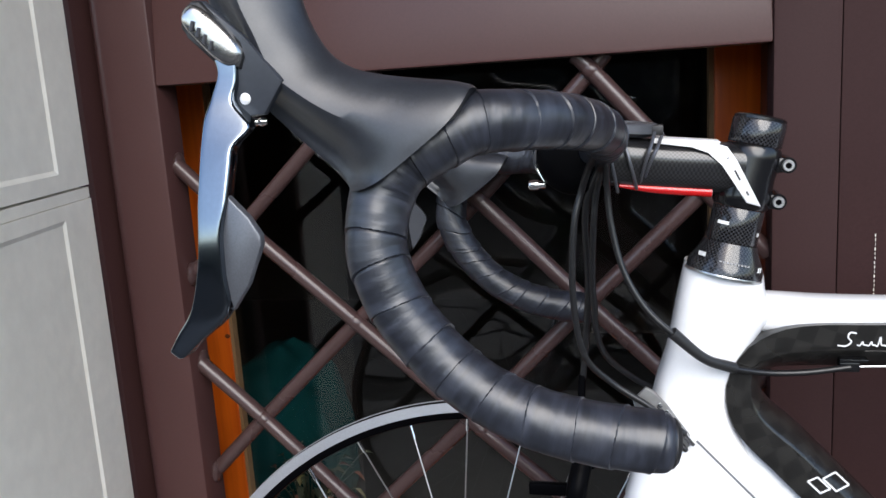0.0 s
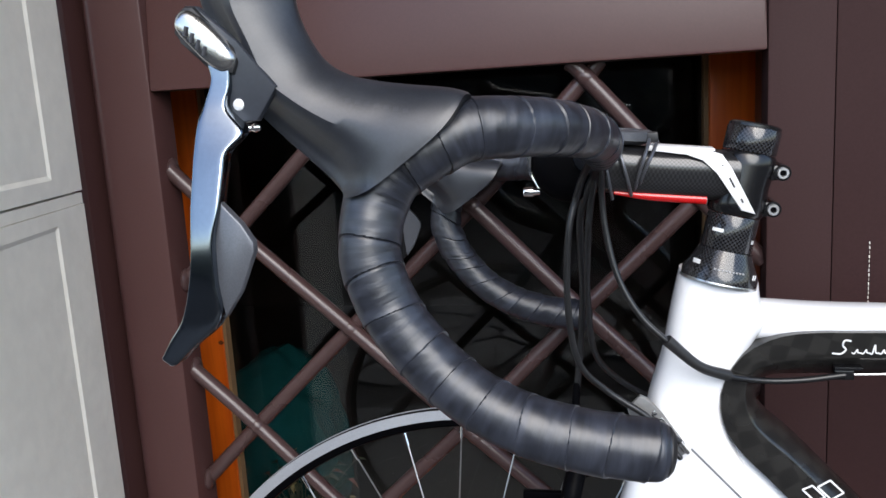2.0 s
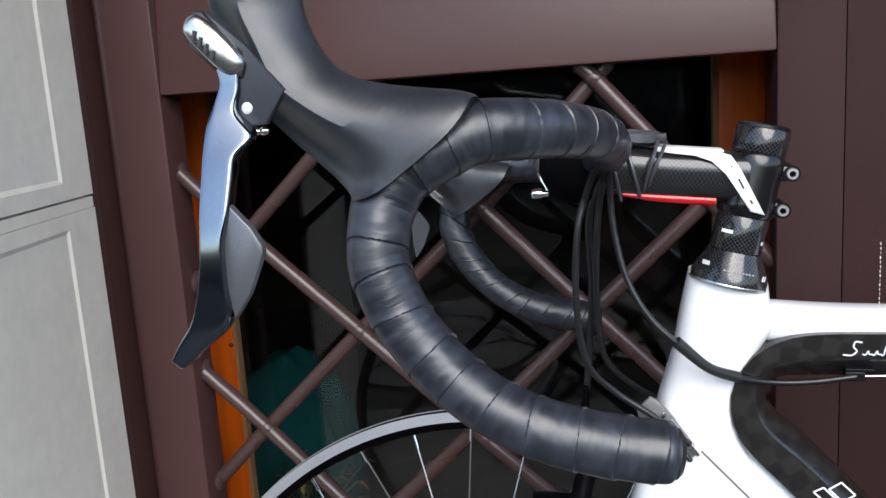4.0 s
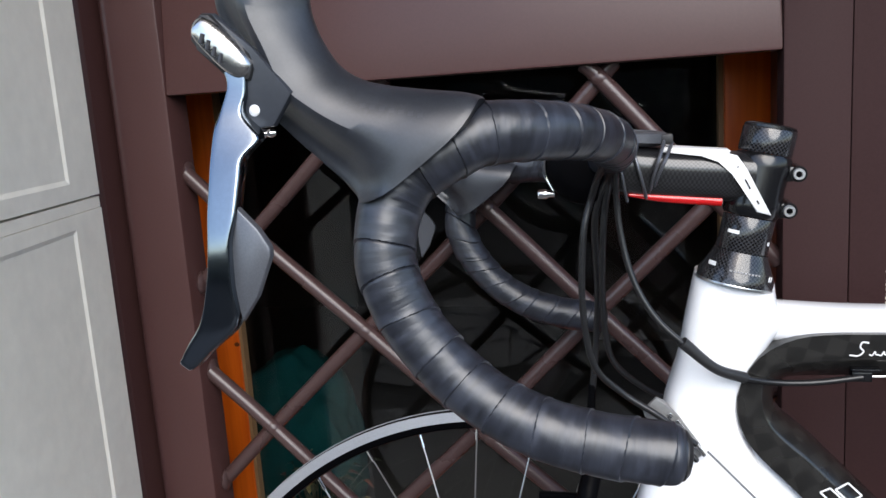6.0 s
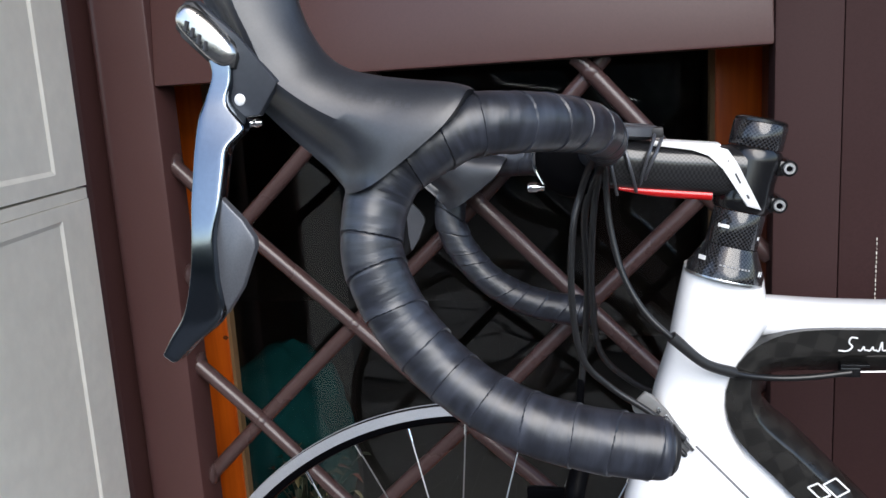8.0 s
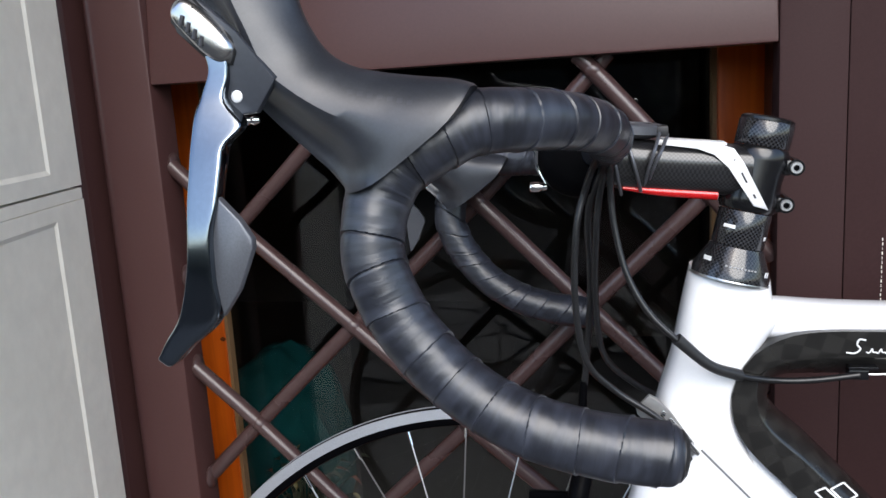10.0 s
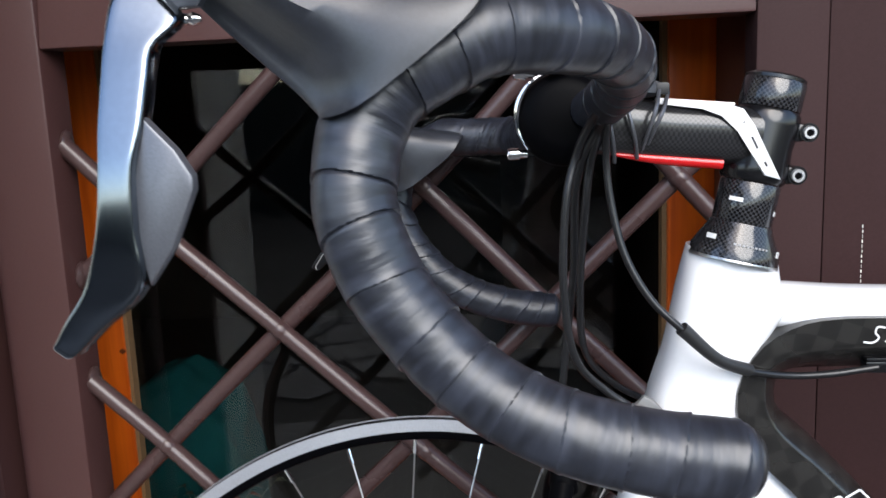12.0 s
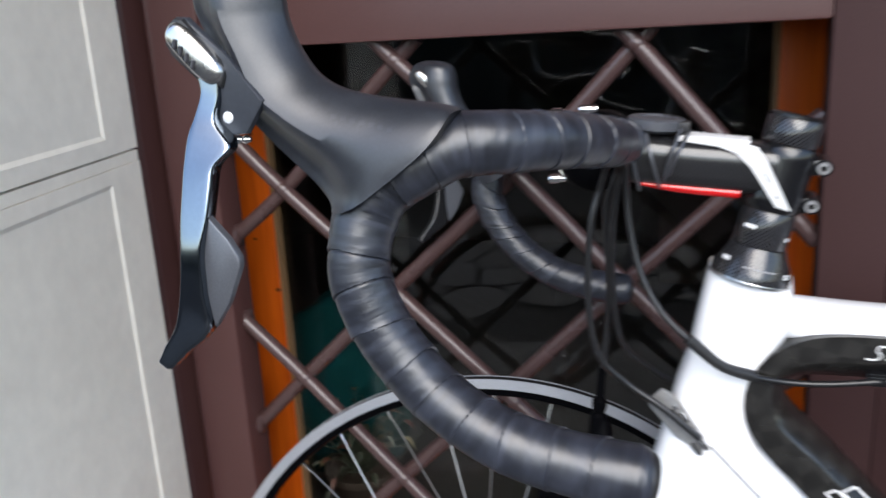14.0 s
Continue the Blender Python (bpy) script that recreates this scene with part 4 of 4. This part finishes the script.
# ---- front wheel ----
HUB = Vector((-0.0607, 0.781, 0.3064))
# the wheel is turned a little and leans: axle, ahead and up directions in its own plane
AXLE = Vector((-0.15, 1, -0.1)).normalized()
AHEAD = Vector((1, 0.15, 0)).normalized()
UP = AHEAD.cross(AXLE).normalized()


def on_wheel(r, a, side):
    return HUB + AHEAD * (r * math.sin(a)) + UP * (r * math.cos(a)) + AXLE * side


wheel = part("front_wheel", rod(HUB - AXLE * 0.045, HUB + AXLE * 0.045, 0.012, 20), M_BLACK, bike, "front wheel hub")


def hoop(name, profile, mat, label, segs=160):
    """A ring turned about the hub: profile rows of (radius, side)."""
    rings = [[on_wheel(r, 2 * math.pi * i / segs, s) for r, s in profile] for i in range(segs)]
    bm = rings_mesh(rings + [rings[0]], False)
    bmesh.ops.remove_doubles(bm, verts=bm.verts[:], dist=1e-6)
    return part(name, bm, mat, wheel, label)


for q, word in ((-1, "machined silver rim wall"), (1, "machined silver rim wall of the far side")):
    hoop("brake_track", [(0.2992, q * 0.0060), (0.2896, q * 0.0064), (0.2896, q * 0.0052), (0.2992, q * 0.0052)], M_RIM, word)
hoop("rim_bed", [(0.2984, -0.0051), (0.2898, -0.0051), (0.2898, 0.0051), (0.2984, 0.0051)], M_TYRE, "black bed of the bare rim")
hoop("rim", [(0.2895, -0.0063), (0.2862, -0.0060), (0.2822, -0.0038), (0.2808, 0), (0.2822, 0.0038), (0.2862, 0.0060), (0.2895, 0.0063)], M_DEEP, "black lower rim")
for i in range(32):
    a = radians(0.9 + 11.25 * i)
    side = -1 if i % 2 else 1
    lag = a + radians(75) * (1 if (i // 2) % 2 else -1)
    e, h = on_wheel(0.2812, a, side * 0.002), on_wheel(0.02, lag, side * 0.032)
    part("spoke", rod(e, h, 0.0008, 6), M_SPOKE, wheel)
    part("nipple", rod(e, e.lerp(h, 0.045), 0.0016, 8), M_CHROME, wheel)

# front brake caliper
cal = part("brake_caliper", side_rings([(0.0610, 0.628, 0.0510, 0.628, 0.708, 0.005), (0.0650, 0.614, 0.0490, 0.614, 0.708, 0.009), (0.0670, 0.595, 0.0470, 0.597, 0.708, 0.015)], 20, 2.6, 10), M_DEEP, bike, "black front brake caliper")
for y in (0.682, 0.734):
    part("arm", tube([(0.056, y + (0.708 - y) * 0.5, 0.602), (0.052, y, 0.585), (0.049, y, 0.560), (0.047, y, 0.535)], [0.008, 0.008, 0.0075, 0.006], 16, 12), M_DEEP, cal)
    part("brake_pad", boxed((0.008, min(y, 0.71) + 0.006, 0.5555), (0.044, min(y, 0.71) + 0.0125, 0.5665), 0.002) if y < 0.7 else boxed((0.008, 0.7235, 0.5555), (0.044, 0.730, 0.5665), 0.002), M_DEEP, cal)
    part("bolt", rod((0.018, y - 0.008, 0.561), (0.018, y - 0.002, 0.561), 0.0042, 12), M_CHROME, cal, "chrome pad bolt")
part("barrel_adjuster", turned((0.053, 0.706, 0.606), (0.057, 0.711, 0.668), [(0, 0.005), (0.1, 0.0066), (0.36, 0.0068), (0.4, 0.0045), (0.48, 0.0058), (0.56, 0.0058), (0.6, 0.0034), (1, 0.003)], 20), M_DEEP, cal, "black barrel adjuster")

# cables
CABLES = [([(0.080, 0.612, 0.853), (0.072, 0.636, 0.840), (0.066, 0.648, 0.824), (0.060, 0.645, 0.800), (0.0575, 0.645, 0.750), (0.0635, 0.648, 0.706), (0.0815, 0.655, 0.6830), (0.107, 0.657, 0.6650), (0.1225, 0.658, 0.6520), (0.1325, 0.6595, 0.6430)], 0.0024),
          ([(0.082, 0.620, 0.851), (0.078, 0.648, 0.838), (0.071, 0.662, 0.822), (0.066, 0.67, 0.800), (0.0655, 0.69, 0.75), (0.062, 0.708, 0.71), (0.0575, 0.711, 0.665)], 0.0026),
          ([(0.083, 0.622, 0.850), (0.079, 0.650, 0.836), (0.0745, 0.662, 0.818), (0.0715, 0.665, 0.79), (0.069, 0.685, 0.74), (0.073, 0.71, 0.69), (0.095, 0.73, 0.66), (0.12, 0.735, 0.645)], 0.0024),
          ([(0.084, 0.616, 0.853), (0.083, 0.640, 0.842), (0.0825, 0.648, 0.826), (0.0845, 0.648, 0.800), (0.092, 0.645, 0.768), (0.106, 0.642, 0.742), (0.125, 0.641, 0.7225), (0.145, 0.648, 0.7035), (0.166, 0.659, 0.693), (0.19, 0.667, 0.6875), (0.215, 0.671, 0.687), (0.243, 0.673, 0.6905)], 0.0022)]
for pts, r in CABLES:
    part("cable", tube(pts, r, 60, 10), M_CABLE, bike, "black cable housing")
part("cable_boot", tube([(0.1235, 0.641, 0.7245), (0.145, 0.648, 0.7040), (0.1655, 0.659, 0.6935)], [0.0042, 0.0036, 0.0040], 24, 14), M_MATT, bike, "black rubber frame protector on the cable")
part("bare_wire", rod((0.243, 0.674, 0.6905), (0.62, 0.68, 0.70), 0.0008, 8), M_STEEL, bike, "thin steel wire along the top tube")
st = part("cable_stop", boxed((0.236, 0.672, 0.687), (0.249, 0.682, 0.694), 0.0012), M_BLACK, bike, "black cable stop")
part("flange", boxed((0.236, 0.671, 0.6945), (0.254, 0.68, 0.6965), 0.0005), M_BLACK, st)
# downtube guide with its ferrule and wire
gdir = Matrix.Translation((0.1195, 0.6635, 0.6535)) @ Matrix.Rotation(radians(51), 4, "Y")
gd = part("cable_guide", plate([(-0.024, -0.0105), (-0.020, -0.0125), (0.008, -0.0118), (0.020, -0.0070), (0.027, -0.0035), (0.0275, 0.001), (0.020, 0.0048), (-0.004, 0.0062), (-0.020, 0.0058), (-0.026, 0.003)], 0.0035, 0.001, gdir @ facing(0.004)), M_GUIDE, bike, "translucent grey cable guide plate on the down tube")
for x0, x1, z in ((-0.012, -0.0085, 0.0030), (-0.005, 0.003, 0.0036), (0.004, 0.009, 0.0010)):
    part("ferrule", boxed((x0, -0.0018, z - 0.0013), (x1, 0.0004, z + 0.0013), 0.0006, gdir), M_CHROME, gd)
part("slot", boxed((-0.010, -0.0004, -0.0012), (0.016, 0.0008, 0.0006), 0.0003, gdir), M_DEEP, gd, "dark slot of the cable guide")
part("barrel", turned(gdir @ Vector((0.010, -0.0025, 0.0025)), gdir @ Vector((0.027, -0.0025, 0.0025)), [(0, 0.0016), (0.1, 0.0024), (0.45, 0.0024), (0.5, 0.0019), (0.9, 0.0021), (1, 0.0014)], 16), M_CHROME, gd, "chrome cable barrel")
part("barrel", turned(gdir @ Vector((0.018, -0.0015, -0.0045)), gdir @ Vector((0.028, -0.0015, -0.0045)), [(0, 0.0014), (0.1, 0.0020), (0.9, 0.0020), (1, 0.0012)], 16), M_CABLE, gd, "dark cable end cap")
part("bare_wire", rod((0.14, 0.653, 0.641), (0.42, 0.66, 0.34), 0.0008, 8), M_WIRE, gd, "thin steel wire along the down tube")


# word and mark on the frame, as plain strokes
def stroke(pts, r, name, mat, label):
    part(name, tube(pts, r, 6 * len(pts), 6), mat, bike, label)


Y = 0.6736
stroke([(0.2465, Y, 0.7146), (0.2425, Y, 0.7150), (0.2412, Y, 0.7115), (0.2432, Y, 0.7085), (0.2400, Y, 0.7055), (0.2345, Y, 0.7058)], 0.0006, "lettering", M_PRINT, "white flowing stroke of script")
for k in range(8):
    x, tall = 0.2490 + 0.0056 * k, 0.0036 * (k % 3 == 2)
    stroke([(x - 0.0022, Y, 0.7064), (x - 0.0004, Y, 0.7058), (x + 0.0014, Y, 0.7086 + tall), (x + 0.0018, Y, 0.7066), (x + 0.0036, Y, 0.7062)], 0.0005, "lettering", M_PRINT, "white flowing stroke of script")

for quad in (((0.216, 0.607), (0.2225, 0.6105), (0.2310, 0.6020), (0.2245, 0.5985)), ((0.226, 0.6095), (0.234, 0.6150), (0.2430, 0.6060), (0.2350, 0.6005))):
    ring = [Vector((x, 0.6672, z)) for x, z in quad]
    for p, q in zip(ring, ring[1:] + ring[:1]):
        part("mark", rod(p, q, 0.0007, 6), M_PRINT, bike, "white outline of a plain mark")

# mount strapped to the stem
mount = thing("computer_mount", (0.098, 0.68, 0.856), "grey bicycle computer mount strapped to the stem", "mount")
bm = turned((0.0975, 0.680, 0.8555), (0.0985, 0.680, 0.8655), [(0, 0.0120), (0.1, 0.0150), (0.25, 0.0178), (0.30, 0.0190), (0.85, 0.0190), (0.95, 0.0182), (1, 0.0165), (1, 0.0120), (0.93, 0.0115)], 40)
part("base", bm, M_PADDLE, mount)
part("tab", boxed((0.1125, 0.668, 0.8560), (0.1205, 0.679, 0.8630), 0.0015), M_MATT, mount)
for a, b in (((0.092, 0.862), (0.102, 0.823)), ((0.1155, 0.861), (0.1045, 0.827)), ((0.0825, 0.859), (0.089, 0.821)), ((0.120, 0.857), (0.107, 0.829))):
    part("rubber_band", tube([(a[0], 0.672, a[1]), ((a[0] * 0.65 + b[0] * 0.35), 0.6585, a[1] * 0.65 + b[1] * 0.35), ((a[0] * 0.25 + b[0] * 0.75), 0.6585, a[1] * 0.25 + b[1] * 0.75), (b[0], 0.668, b[1] - 0.003)], 0.0012, 20, 8), M_PADDLE, mount, "dark rubber band")
